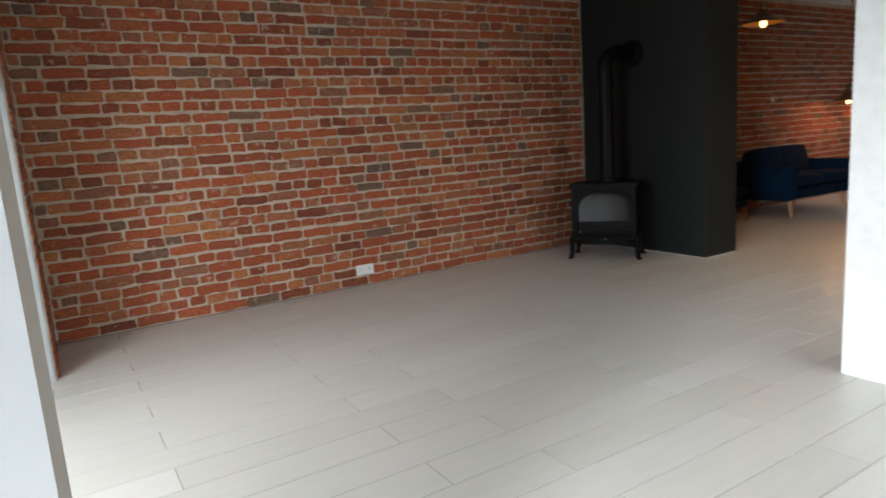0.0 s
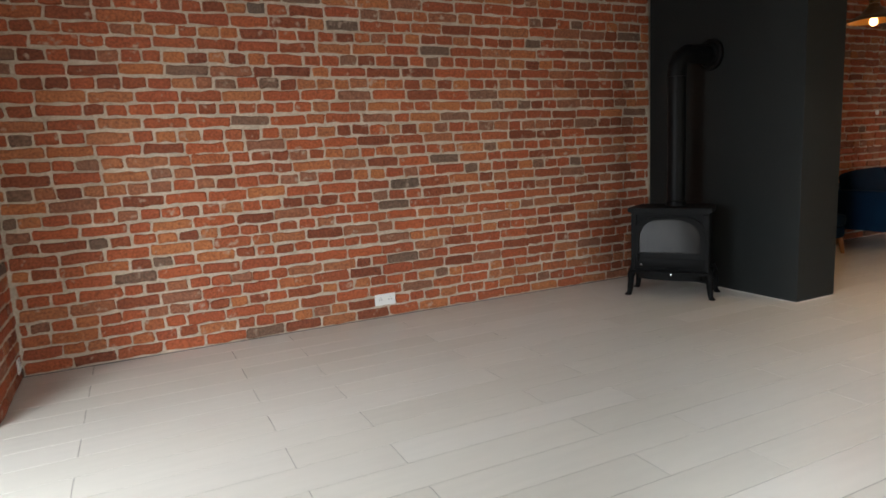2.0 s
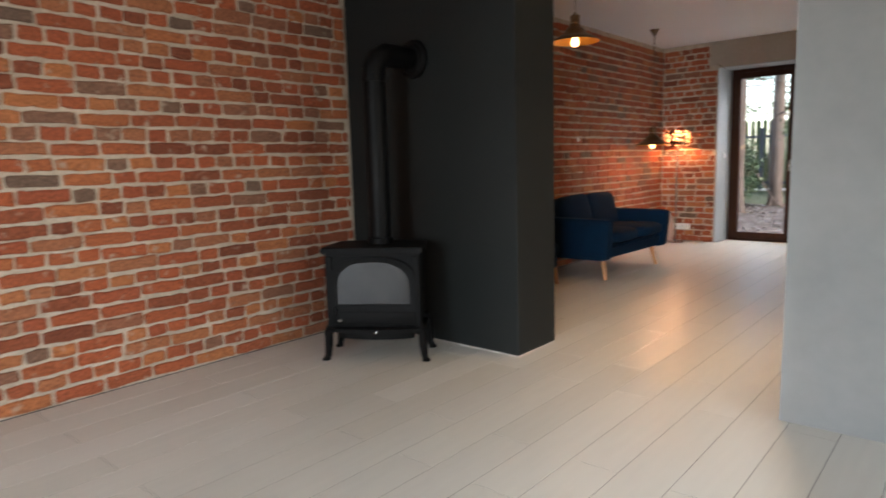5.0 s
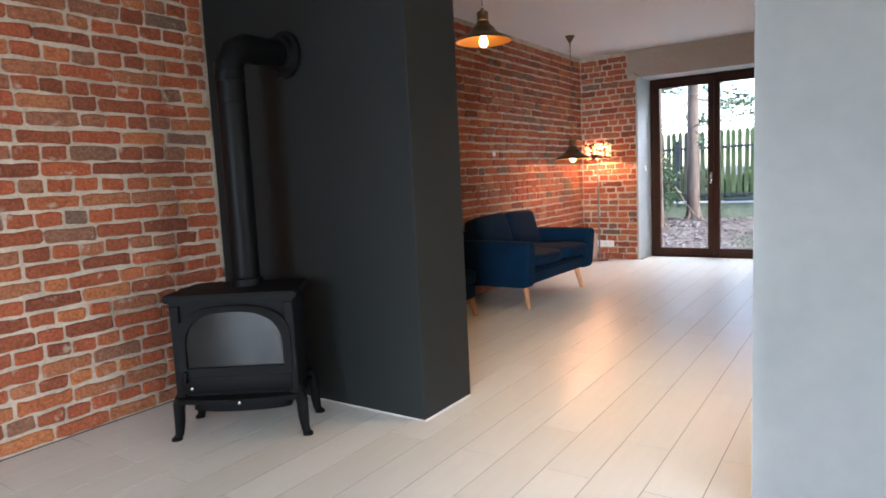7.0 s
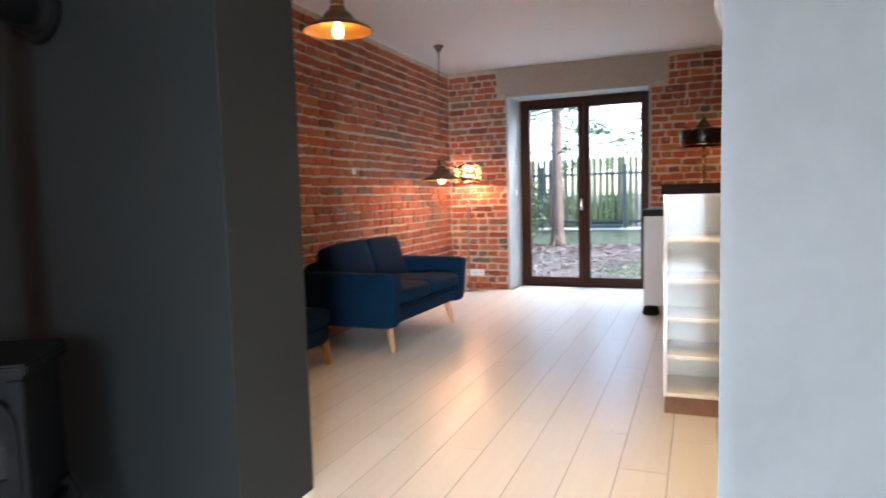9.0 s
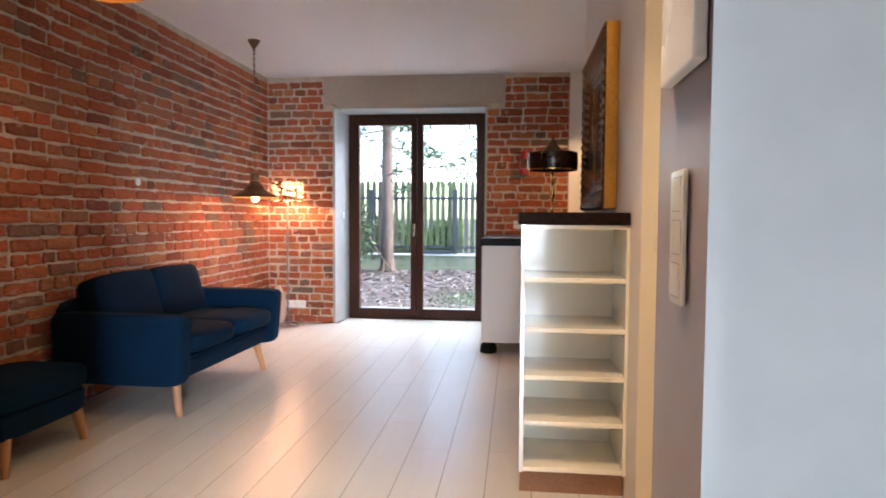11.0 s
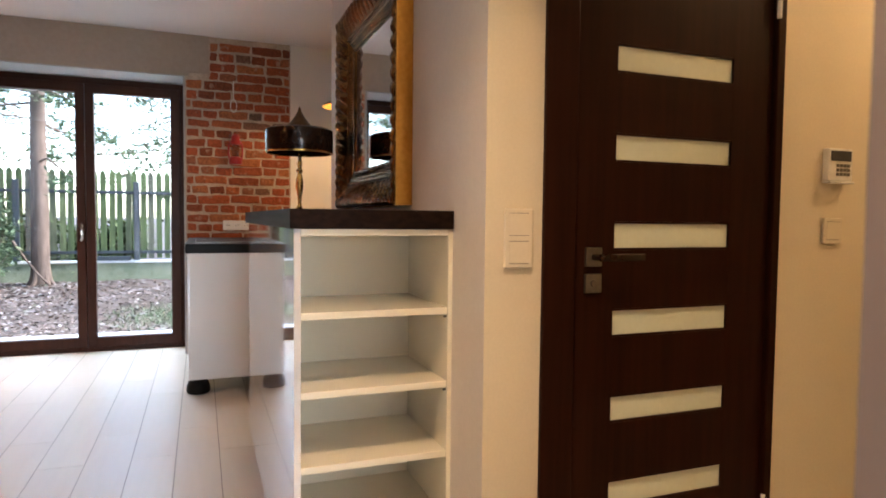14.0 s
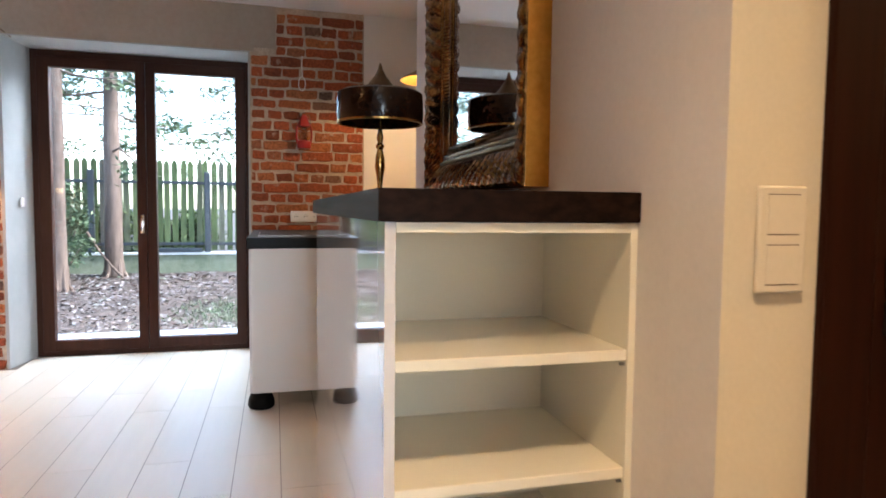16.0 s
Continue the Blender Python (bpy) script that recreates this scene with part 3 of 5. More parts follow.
# ---- sofa and ottoman ----
def splayed_leg(name, parent, x, y, top, dx, dy):
    b = tube(blank(), [(x, y, top), (x + dx * 0.5, y + dy * 0.5, top / 2), (x + dx, y + dy, 0.0)], 0.030, 12, 0.018)
    return part(name, b, OAK, parent, "tapered oak leg", True)


def sofa():
    s = thing("sofa", (8.085, 4.50, 0), -1.5, "petrol blue two-seat sofa on splayed oak legs", "sofa")
    b = boxes((-0.60, 0.60, -0.36, 0.36, 0.215, 0.345))
    bmesh.ops.bevel(b, geom=b.edges[:], offset=0.02, segments=3, affect="EDGES")
    for v in b.verts:
        if v.co.y < 0 and v.co.z > 0.28:
            v.co.y -= 0.03
    part("base", b, SOFA_BLUE, s, "", True)
    for sx in (-1, 1):
        b = blank()
        soft(b, 0, 0, 0, 0.125, 0.80, 0.415, 12, 11)
        for v in b.verts:
            w = (v.co.z + 0.21) / 0.42
            v.co.x += sx * 0.022 * w
            v.co.y -= 0.03 * w * (1 if v.co.y < 0 else 0.2)
            v.co += Vector((sx * 0.652, -0.015, 0.412))
        part("armrest", b, SOFA_BLUE, s, "", True)
        b = blank()
        soft(b, 0, 0, 0, 0.595, 0.68, 0.135, 5, 9, 0.05)
        for v in b.verts:
            v.co += Vector((sx * 0.299, -0.10, 0.415 + (0.012 if v.co.y < 0 else 0)))
        seat = part("seat_cushion", b, SOFA_BLUE, s, "", True)
        b = blank()
        soft(b, 0, 0, 0, 0.590, 0.165, 0.40, 8, 11, 0.02, 0.004)
        bmesh.ops.rotate(b, verts=b.verts, cent=(0, 0, 0), matrix=Matrix.Rotation(radians(-15), 3, "X"))
        bmesh.ops.rotate(b, verts=b.verts, cent=(0, 0, 0), matrix=Matrix.Rotation(radians(1.5 * sx), 3, "Y"))
        bmesh.ops.translate(b, verts=b.verts, vec=(sx * 0.292, 0.215, 0.615))
        part("back_cushion", b, SOFA_BLUE, s, "", True)
        # welt along each seat cushion's front edge
        part("piping", tube(blank(), [(sx * 0.299 - 0.25, -0.431, 0.452), (sx * 0.299, -0.436, 0.455), (sx * 0.299 + 0.25, -0.431, 0.452)], 0.005, 8), SOFA_BLUE, seat, "", True)
    b = blank()
    soft(b, 0, 0, 0, 1.30, 0.13, 0.47, 9, 8)
    bmesh.ops.rotate(b, verts=b.verts, cent=(0, 0, 0), matrix=Matrix.Rotation(radians(-9), 3, "X"))
    bmesh.ops.translate(b, verts=b.verts, vec=(0, 0.335, 0.45))
    part("backrest", b, SOFA_BLUE, s, "", True)
    for sx in (-1, 1):
        splayed_leg("leg", s, sx * 0.555, -0.295, 0.22, sx * 0.035, -0.045)
        splayed_leg("leg", s, sx * 0.555, 0.29, 0.22, sx * 0.03, 0.03)
    return s


sofa()


def ottoman():
    s = thing("ottoman", (6.815, 4.68, 0), 0, "petrol blue upholstered footstool on oak legs beside the chimney", "ottoman")
    part("cushion", soft(blank(), 0, 0, 0.345, 0.62, 0.46, 0.13, 6, 8, 0.05), SOFA_BLUE, s, "", True)
    part("base", soft(blank(), 0, 0, 0.225, 0.58, 0.43, 0.13, 10, 7), SOFA_BLUE, s, "", True)
    for sx in (-1, 1):
        for sy in (-1, 1):
            splayed_leg("leg", s, sx * 0.235, sy * 0.175, 0.175, sx * 0.03, sy * 0.02)


ottoman()


# ---- pendant lamps ----
SHADE = [(0.030, 0.150), (0.046, 0.140), (0.050, 0.122), (0.068, 0.108), (0.086, 0.088), (0.100, 0.064), (0.150, 0.036), (0.200, 0.010), (0.208, 0.0)]


def pendant(place, drop, slack):
    """A bronze dish pendant: place is the middle of its rim, drop the cord's length up to the ceiling."""
    x, y, z = place
    p = thing("pendant_lamp", place, 0, "bronze dish pendant lamp with an amber bulb", "pendant lamp", "bronze pendant lamps")
    prof = SHADE + [(r - 0.004, zz - 0.001) for r, zz in SHADE[::-1] if r > 0.03]
    b = lathe(blank(), prof, 40, close=False)
    for f in b.faces:
        f.material_index = 0
    shade = part("shade", b, BRONZE, p, "aged bronze dish shade", True)
    inner = [(r - 0.0055, zz - 0.003) for r, zz in SHADE[3:]]
    part("lining", lathe(blank(), inner, 40, close=False), BRASS_IN, shade, "brass-coloured lining", True)
    part("socket", lathe(blank(), [(0.0, 0.240), (0.010, 0.238), (0.014, 0.218), (0.038, 0.212), (0.042, 0.205), (0.042, 0.185), (0.0405, 0.183), (0.0405, 0.180), (0.042, 0.178), (0.042, 0.151), (0.0, 0.151)], 24), BRONZE, p, "", True)
    b = lathe(blank(), [(0.0, -0.044), (0.018, -0.040), (0.031, -0.022), (0.034, -0.005), (0.026, 0.022), (0.015, 0.050), (0.0, 0.06)], 20)
    part("bulb", b, FILAMENT, p, "glowing amber filament bulb", True).visible_shadow = False
    top = drop
    pts = [(0, 0, 0.25)]
    n = 14
    for k in range(1, n + 1):
        t = k / n
        pts.append((slack * math.sin(math.pi * min(1, t * 2.2)) * (t < 0.46), slack * 0.6 * math.sin(2 * math.pi * t) * (t < 0.5), 0.25 + (top - 0.25 - 0.075) * t))
    part("cord", tube(blank(), pts, 0.0035, 8), BRONZE, p, "", True)
    part("ceiling_rose", lathe(blank(), [(0.0, top - 0.10), (0.007, top - 0.095), (0.010, top - 0.075), (0.030, top - 0.045), (0.052, top - 0.010), (0.054, top), (0.0, top)], 28), BRONZE, p, "bronze cone ceiling rose", True)
    if slack:
        b = blank()
        for k in range(8):
            zz = top - 0.10 - 0.026 * k
            ring = [(0.008 * math.cos(a) * (1 if k % 2 else 0), 0.008 * math.cos(a) * (0 if k % 2 else 1), zz - 0.011 + 0.016 * math.sin(a)) for a in [2 * math.pi * j / 10 for j in range(11)]]
            tube(b, ring, 0.002, 6, cap=False)
        part("chain", b, BRONZE, p, "", True)
    return p


pendant((6.644, 4.047, 2.185), H - 2.185, 0.0)
pendant((9.40, 4.512, 1.352), H - 1.352, 0.035)
# The kitchen pendant hangs unlit; its glowing bulb comes with the shared shape.
pendant((10.0, 1.325, 2.06), H - 2.06, 0.0)


# ---- floor lamp ----
def floor_lamp():
    f = thing("floor_lamp", (10.63, 4.672, 0), 0, "chrome floor lamp with a smoked glass drum shade, lit", "floor lamp")
    part("base", lathe(blank(), [(0.0, 0.0), (0.112, 0.0), (0.116, 0.006), (0.105, 0.014), (0.03, 0.022), (0.014, 0.03), (0.0, 0.03)], 36), CHROME, f, "", True)
    part("pole", tube(blank(), [(0, 0, 0.028), (0, 0, 1.36)], 0.0095, 14), NICKEL, f, "", True)
    prof = [(0.135, 1.340), (0.162, 1.356), (0.172, 1.395), (0.172, 1.50), (0.162, 1.542), (0.140, 1.560), (0.0, 1.562), (0.0, 1.557), (0.138, 1.555), (0.157, 1.537), (0.167, 1.498), (0.167, 1.397), (0.156, 1.360), (0.133, 1.345), (0.135, 1.340)]
    part("shade", lathe(blank(), prof, 40, close=False), MIRRORED_GLASS, f, "smoky half-silvered glass drum shade", True)
    part("tray", lathe(blank(), [(0.108, 1.345), (0.125, 1.345), (0.128, 1.350), (0.125, 1.355), (0.108, 1.355), (0.108, 1.345)], 36, close=False), CHROME, f, "", True)
    rnd = random.Random(4)
    b = blank()
    for k in range(46):
        a, r, z = rnd.uniform(0, 6.28), 0.085 + rnd.uniform(-0.012, 0.012), rnd.uniform(1.41, 1.50)
        q = blank()
        bmesh.ops.create_icosphere(q, subdivisions=1, radius=rnd.uniform(0.010, 0.016))
        bmesh.ops.translate(q, verts=q.verts, vec=(r * math.cos(a), r * math.sin(a), z))
        merge(b, q)
    part("crystals", b, CRYSTAL_GLOW, f, "lit glass crystals").visible_shadow = False
    part("crystal_ring", lathe(blank(), [(0.092, 1.505), (0.098, 1.505), (0.098, 1.512), (0.092, 1.512), (0.092, 1.505)], 32, close=False), CHROME, f, "", True)


floor_lamp()


def cloth_bag():
    b = blank()
    soft(b, 0, 0, 0, 0.20, 0.15, 0.40, 3.2, 9, 0.08)
    for v in b.verts:
        t = (v.co.z + 0.2) / 0.4
        k = 1.0 - 0.35 * t ** 2
        w = noise.noise(v.co * 14) * 0.014
        v.co = Vector((10.73 + v.co.x * k + w, 4.82 + v.co.y * k + w * 0.7, max(0.0, v.co.z + 0.2)))
    single("cloth_bag", b, surface("pale_pink_cloth", (0.50, 0.34, 0.27), (0.62, 0.44, 0.36), 0.9, grain=90, patch=9, bump=0.4, depth=0.004),
           "crumpled pale pink cloth bag behind the floor lamp", "bag", smooth=True)


cloth_bag()


# ---- bar shelf, worktop, mirror ----
def bar_shelf():
    s = thing("bar_shelf_unit", (6.692, 1.7505, 0), 0, "cream-white open shelf unit with five empty compartments", "shelf unit")
    L, Z0, Z1 = 1.66, 0.098, 1.1575
    part("side_panel", boxes((0, L, 0.4285, 0.4465, Z0, Z1), bev=0.0012), GLOSS_WHITE, s, "high-gloss white long side panel")
    part("side_panel", boxes((0, 0.40, 0.0, 0.0135, Z0, Z1), bev=0.0012), WHITE_LACQUER, s)
    part("back_panel", boxes((0.37, 0.386, 0.0138, 0.4282, Z0 + 0.001, Z1 - 0.001)), WHITE_LACQUER, s)
    part("carcass", boxes((0.402, L, 0.0, 0.0135, Z0 + 0.001, Z1 - 0.001), (L - 0.018, L, 0.0138, 0.4282, Z0 + 0.001, Z1 - 0.001), (0.402, L - 0.019, 0.0138, 0.4282, Z0 + 0.001, Z0 + 0.019)), WHITE_LACQUER, s)
    part("top_rail", boxes((0.0005, 0.369, 0.0138, 0.4282, 1.140, Z1 - 0.0005), bev=0.001), WHITE_LACQUER, s)
    for z in (0.934, 0.721, 0.518, 0.321, 0.1205):
        part("shelf", boxes((0.004, 0.369, 0.0138, 0.4282, z - 0.0195, z), bev=0.0015), WHITE_LACQUER, s)
    part("plinth", boxes((0.035, 0.052, 0.004, 0.442, 0.0, Z0 - 0.0005), (0.053, L - 0.05, 0.41, 0.426, 0.0, Z0 - 0.0005)), PLINTH_WOOD, s, "bare brown plinth board")
    for z in (0.907, 0.694):
        part("shelf_peg", tube(blank(), [(0.012, 0.0135, z), (0.012, 0.022, z)], 0.003, 8), NICKEL, s)


bar_shelf()
top = thing("bar_counter", (6.683, 1.7515, 1.158), 0, "thick black-stained pine bar top with visible grain", "worktop")
for x0, x1 in ((0.0, 1.02), (1.0203, 1.74)):
    b = boxes((x0, x1, 0, 0.457, 0, 0.052))
    bmesh.ops.bevel(b, geom=b.edges[:], offset=0.0012, segments=2, affect="EDGES")
    part("board", b, STAINED, top)


def carved_mirror():
    """A heavy gilt frame: a moulding swept round the glass, its outer band carved into leaves."""
    X0, X1, Z0, Z1 = 7.07, 8.04, 1.232, 2.105
    m = thing("wall_mirror", ((X0 + X1) / 2, 1.7505, Z0), 0, "large mirror in a carved antique gilt frame", "mirror")
    w, hgt = X1 - X0, Z1 - Z0
    # the back edge stands proud; the carved band falls inwards to fluted mouldings round the glass
    prof = [(0.0, 0.0), (0.0, 0.058), (0.004, 0.066), (0.012, 0.070), (0.022, 0.068), (0.032, 0.065), (0.042, 0.062), (0.052, 0.058), (0.062, 0.054), (0.072, 0.049),
            (0.082, 0.044), (0.092, 0.038), (0.100, 0.034), (0.106, 0.038), (0.113, 0.038), (0.117, 0.031), (0.121, 0.028), (0.127, 0.031), (0.133, 0.030), (0.137, 0.023),
            (0.146, 0.019), (0.154, 0.015), (0.158, 0.018), (0.164, 0.016), (0.168, 0.009)]
    corners = [(-w / 2, 0), (w / 2, 0), (w / 2, hgt), (-w / 2, hgt)]
    names = ("bottom_rail", "side_rail", "top_rail", "side_rail")
    for k in range(4):
        (ax, az), (bx, bz) = corners[k], corners[(k + 1) % 4]
        d = Vector((bx - ax, bz - az))
        ln = d.length
        d /= ln
        nrm = Vector((-d.y, d.x))
        n = int(ln / 0.0045)
        b = blank()
        rows = []
        for i in range(n + 1):
            row = []
            for o, hh in prof:
                s0, s1 = o, ln - o
                s = s0 + (s1 - s0) * i / n
                relief = 0.0
                if 0.003 < o < 0.098:
                    across = math.sin(math.pi * (o - 0.003) / 0.095) ** 0.6
                    cell = (s / 0.052 + 0.9 * o / 0.1) % 1.0
                    leaf = math.sin(math.pi * cell) ** 0.6
                    vein = abs(math.sin(math.pi * 3 * (cell + 0.8 * o / 0.1)))
                    relief = across * (0.016 * leaf + 0.005 * vein - 0.013) + 0.003 * noise.noise(Vector((s * 45, o * 60, k * 7)))
                elif 0.136 < o < 0.156:
                    relief = 0.003 * abs(math.sin(s * 2 * math.pi / 0.024))
                p = Vector((ax, az)) + d * s + nrm * o
                row.append(b.verts.new((p.x, hh + relief, p.y)))
            rows.append(row)
        for r0, r1 in zip(rows, rows[1:]):
            for j in range(len(prof) - 1):
                f = b.faces.new((r0[j], r0[j + 1], r1[j + 1], r1[j]))
                f.material_index = 1 if j == 0 else 0
        part(names[k], b, [OLD_GOLD, GILT_SIDE], m, "carved gilt moulding", True)
    part("glass", boxes((-w / 2 + 0.160, w / 2 - 0.160, 0.004, 0.0085, 0.160, hgt - 0.160)), MIRROR, m, "silvered mirror glass")
    part("backing", boxes((-w / 2 + 0.004, w / 2 - 0.004, 0.0, 0.0035, 0.004, hgt - 0.004)), PLINTH_WOOD, m)


carved_mirror()


def table_lamp():
    t = thing("table_lamp", (7.96, 2.0, 1.2105), 0, "brass table lamp with a black lacquered drum shade", "table lamp")
    t.scale = (0.95, 0.95, 0.955)
    stem = [(0.0, 0.0), (0.052, 0.0), (0.055, 0.005), (0.045, 0.012), (0.020, 0.018), (0.011, 0.030), (0.009, 0.05), (0.012, 0.08), (0.019, 0.12), (0.017, 0.155), (0.010, 0.185),
            (0.016, 0.195), (0.016, 0.201), (0.009, 0.208), (0.013, 0.23), (0.009, 0.25), (0.008, 0.34), (0.0, 0.34)]
    part("stem", lathe(blank(), stem, 24), GOLD, t, "turned brass stem", True)
    prof = [(0.150, 0.282), (0.157, 0.286), (0.160, 0.30), (0.160, 0.36), (0.157, 0.388), (0.145, 0.396), (0.050, 0.402), (0.050, 0.399), (0.142, 0.391), (0.153, 0.384), (0.155, 0.358), (0.155, 0.302), (0.150, 0.282)]
    shade = part("shade", lathe(blank(), prof, 48, close=False), BLACK_SHADE, t, "glossy black-brown drum shade", True)
    part("trim", lathe(blank(), [(0.1535, 0.278), (0.1595, 0.279), (0.1605, 0.286), (0.1535, 0.283)], 48, close=False), GOLD, shade, "thin gold rim", True)
    part("cap", lathe(blank(), [(0.070, 0.397), (0.066, 0.404), (0.045, 0.425), (0.022, 0.455), (0.010, 0.478), (0.004, 0.498), (0.0, 0.504)], 32, close=False), BRONZE, t, "pointed bronze cap", True)
    part("spider", boxes((-0.151, 0.151, -0.003, 0.003, 0.335, 0.339), (-0.003, 0.003, -0.151, -0.0035, 0.335, 0.339), (-0.003, 0.003, 0.0035, 0.151, 0.335, 0.339)), GOLD, t)
    chain = [(0.05, -0.03, 0.335 - 0.004 * k) for k in range(12)]
    part("pull_chain", tube(blank(), chain, 0.0018, 6), GOLD, t)
    part("pull_bead", lathe(blank(), [(0, 0.272), (0.006, 0.277), (0.005, 0.287), (0, 0.291)], 10, (0.05, -0.03, 0)), GOLD, t, "", True)


table_lamp()


# ---- kitchen counter ----
def kitchen_counter():
    k = thing("kitchen_base_cabinet", (9.49, 1.89, 0), 0, "high-gloss white kitchen cabinet on round black feet", "kitchen cabinet")
    part("body", boxes((0.019, 1.352, 0.0, 0.60, 0.1, 0.942)), WHITE_LACQUER, k)
    part("end_panel", boxes((0.0, 0.0185, -0.005, 0.605, 0.098, 0.9425), bev=0.0015), SATIN_WHITE, k, "glossy white end panel")
    for i in range(2):
        d = part("door", boxes((0.0195 + i * 0.667, 0.683 + i * 0.667, 0.6005, 0.618, 0.102, 0.938), bev=0.0015), GLOSS_WHITE, k)
        part("handle", boxes((0.30 + i * 0.667, 0.42 + i * 0.667, 0.6185, 0.630, 0.88, 0.89), bev=0.002), CHROME, d)
    foot = [(0.0, 0.0), (0.070, 0.0), (0.077, 0.012), (0.075, 0.045), (0.062, 0.078), (0.042, 0.094), (0.036, 0.0975), (0.0, 0.0975)]
    for x, y in ((0.065, 0.555), (0.065, 0.06), (1.25, 0.555), (1.25, 0.06)):
        part("foot", lathe(blank(), foot, 24, (x, y, 0)), CAST_IRON, k, "round black foot", True)
    w = thing("kitchen_worktop", (9.475, 1.88, 0.9435), 0, "thick black glossy kitchen worktop", "worktop")
    part("slab", boxes((0, 1.368, 0, 0.64, 0, 0.062), bev=0.004), surface("black_worktop", (0.003, 0.003, 0.003), (0.008, 0.008, 0.008), 0.4, grain=60, patch=6, bump=0.05, spec=0.12), w)
    h = thing("ceramic_hob", (9.62, 1.95, 1.006), 0, "flat black ceramic hob with a steel rim", "hob")
    part("glass", boxes((0.006, 0.554, 0.006, 0.504, 0.0, 0.006), bev=0.001), surface("hob_ceramic", (0.003, 0.003, 0.0035), (0.006, 0.006, 0.007), 0.38, grain=60, patch=6, bump=0.0, spec=0.12), h)
    part("rim", boxes((0, 0.56, 0, 0.0055, 0, 0.008), (0, 0.56, 0.5045, 0.51, 0, 0.008), (0, 0.0055, 0.006, 0.504, 0, 0.008), (0.5545, 0.56, 0.006, 0.504, 0, 0.008)), NICKEL, h)


kitchen_counter()


# ---- sockets, switches, boxes on the walls ----
def wall_plate(name, m, n, size, label, category, kind="socket", material=None, upright=False, gap=0.0):
    """n sockets or rocker switches in one plate; m takes (u, v, out) to the world, at the plate's middle."""
    material = material or WHITE_PLASTIC
    t = new(name)
    t.empty_display_size = 0.05
    t.matrix_basis = m
    tagged(t, label, category)
    pitch = size * 0.88
    w = pitch * (n - 1) + size
    u, v = (size, w) if upright else (w, size)
    part("plate", boxes((-u / 2, u / 2, -v / 2, v / 2, 0, 0.009), bev=0.0035), material, t)
    for k in range(n):
        o = (k - (n - 1) / 2) * pitch
        cx, cy = (0, -o) if upright else (o, 0)
        r = size * 0.34
        if kind == "socket":
            b = lathe(blank(), [(r, 0.0092), (r * 0.98, 0.0115), (r * 0.84, 0.0115), (r * 0.80, 0.0095), (r * 0.1, 0.0095), (0, 0.0095)], 28, (cx, cy, 0), close=False)
            so = part("socket", b, material, t, "", True)
            # Flat dark discs stand for the shade inside the pin holes.
            for sx in (-1, 1):
                part("hole_shade_disc", lathe(blank(), [(0.0, 0.0100), (0.0042, 0.0100), (0.0042, 0.0095), (0, 0.0095)], 10, (cx + sx * size * 0.12, cy, 0)), HOLE_SHADE_DISPLAY, so)
            part("earth_pin", tube(blank(), [(cx, cy + r * 0.55, 0.0095), (cx, cy + r * 0.55, 0.020)], 0.0028, 8), NICKEL, so)
        else:
            b = boxes((cx - r, cx + r, cy - r, cy + r, 0.0086, 0.0102), bev=0.0006)
            for q in b.verts:
                if q.co.z > 0.0095:
                    q.co.z += (q.co.y - cy) * 0.016
            ro = part("rocker", b, material, t)
            # Raised dark strips stand for the shade above and below each rocker.
            for e in (cy - r - 0.0016, cy + r + 0.0001):
                part("gap_shade_strip", boxes((cx - r, cx + r, e, e + 0.0015, 0.0086, 0.0093)), GAP_SHADE, t)
    return t


def on_south(x, y, z):
    return Matrix(((1, 0, 0, x), (0, 0, -1, y), (0, 1, 0, z), (0, 0, 0, 1)))


def on_west(x, y, z):
    return Matrix(((0, 0, -1, x), (-1, 0, 0, y), (0, 1, 0, z), (0, 0, 0, 1)))


def on_north(x, y, z, turn=0):
    return Matrix(((-1, 0, 0, x), (0, 0, 1, y), (0, 1, 0, z), (0, 0, 0, 1))) @ pose(0, 0, 0, 0, turn, 0)


def on_east(x, y, z):
    return Matrix(((0, 0, 1, x), (1, 0, 0, y), (0, 1, 0, z), (0, 0, 0, 1)))


wall_plate("wall_socket", on_south(2.25, 4.966, 0.139), 2, 0.088, "white double power socket low in the brick wall", "socket")
wall_plate("wall_socket", on_west(10.846, 4.66, 0.205), 3, 0.085, "white triple power socket beside the floor lamp", "socket")
wall_plate("wall_socket", on_west(10.846, 2.125, 1.112), 3, 0.085, "white triple power socket above the kitchen worktop", "socket")
wall_plate("wall_socket", on_east(-0.097, 4.80, 0.12), 1, 0.085, "white single power socket on the brick return", "socket")
wall_plate("light_switch", on_south(-0.275, 4.098, 1.03), 1, 0.085, "white single light switch on grey plaster", "light switch", "switch")
wall_plate("light_switch", on_west(6.473, 1.659, 1.139), 2, 0.082, "cream double light switch beside the dark door", "light switch", "switch", IVORY_PLASTIC, True)
wall_plate("light_switch", on_west(6.473, 0.530, 1.162), 1, 0.082, "cream single light switch under the alarm keypad", "light switch", "switch", IVORY_PLASTIC, True)
wall_plate("light_switch", on_north(5.160, 1.9345, 1.154, -0.5), 3, 0.085, "ivory triple light switch on the mauve wall", "light switch", "switch", IVORY_PLASTIC, True)
wall_plate("light_switch", on_south(11.045, 4.168, 1.20), 1, 0.07, "small white switch on the door reveal", "light switch", "switch")


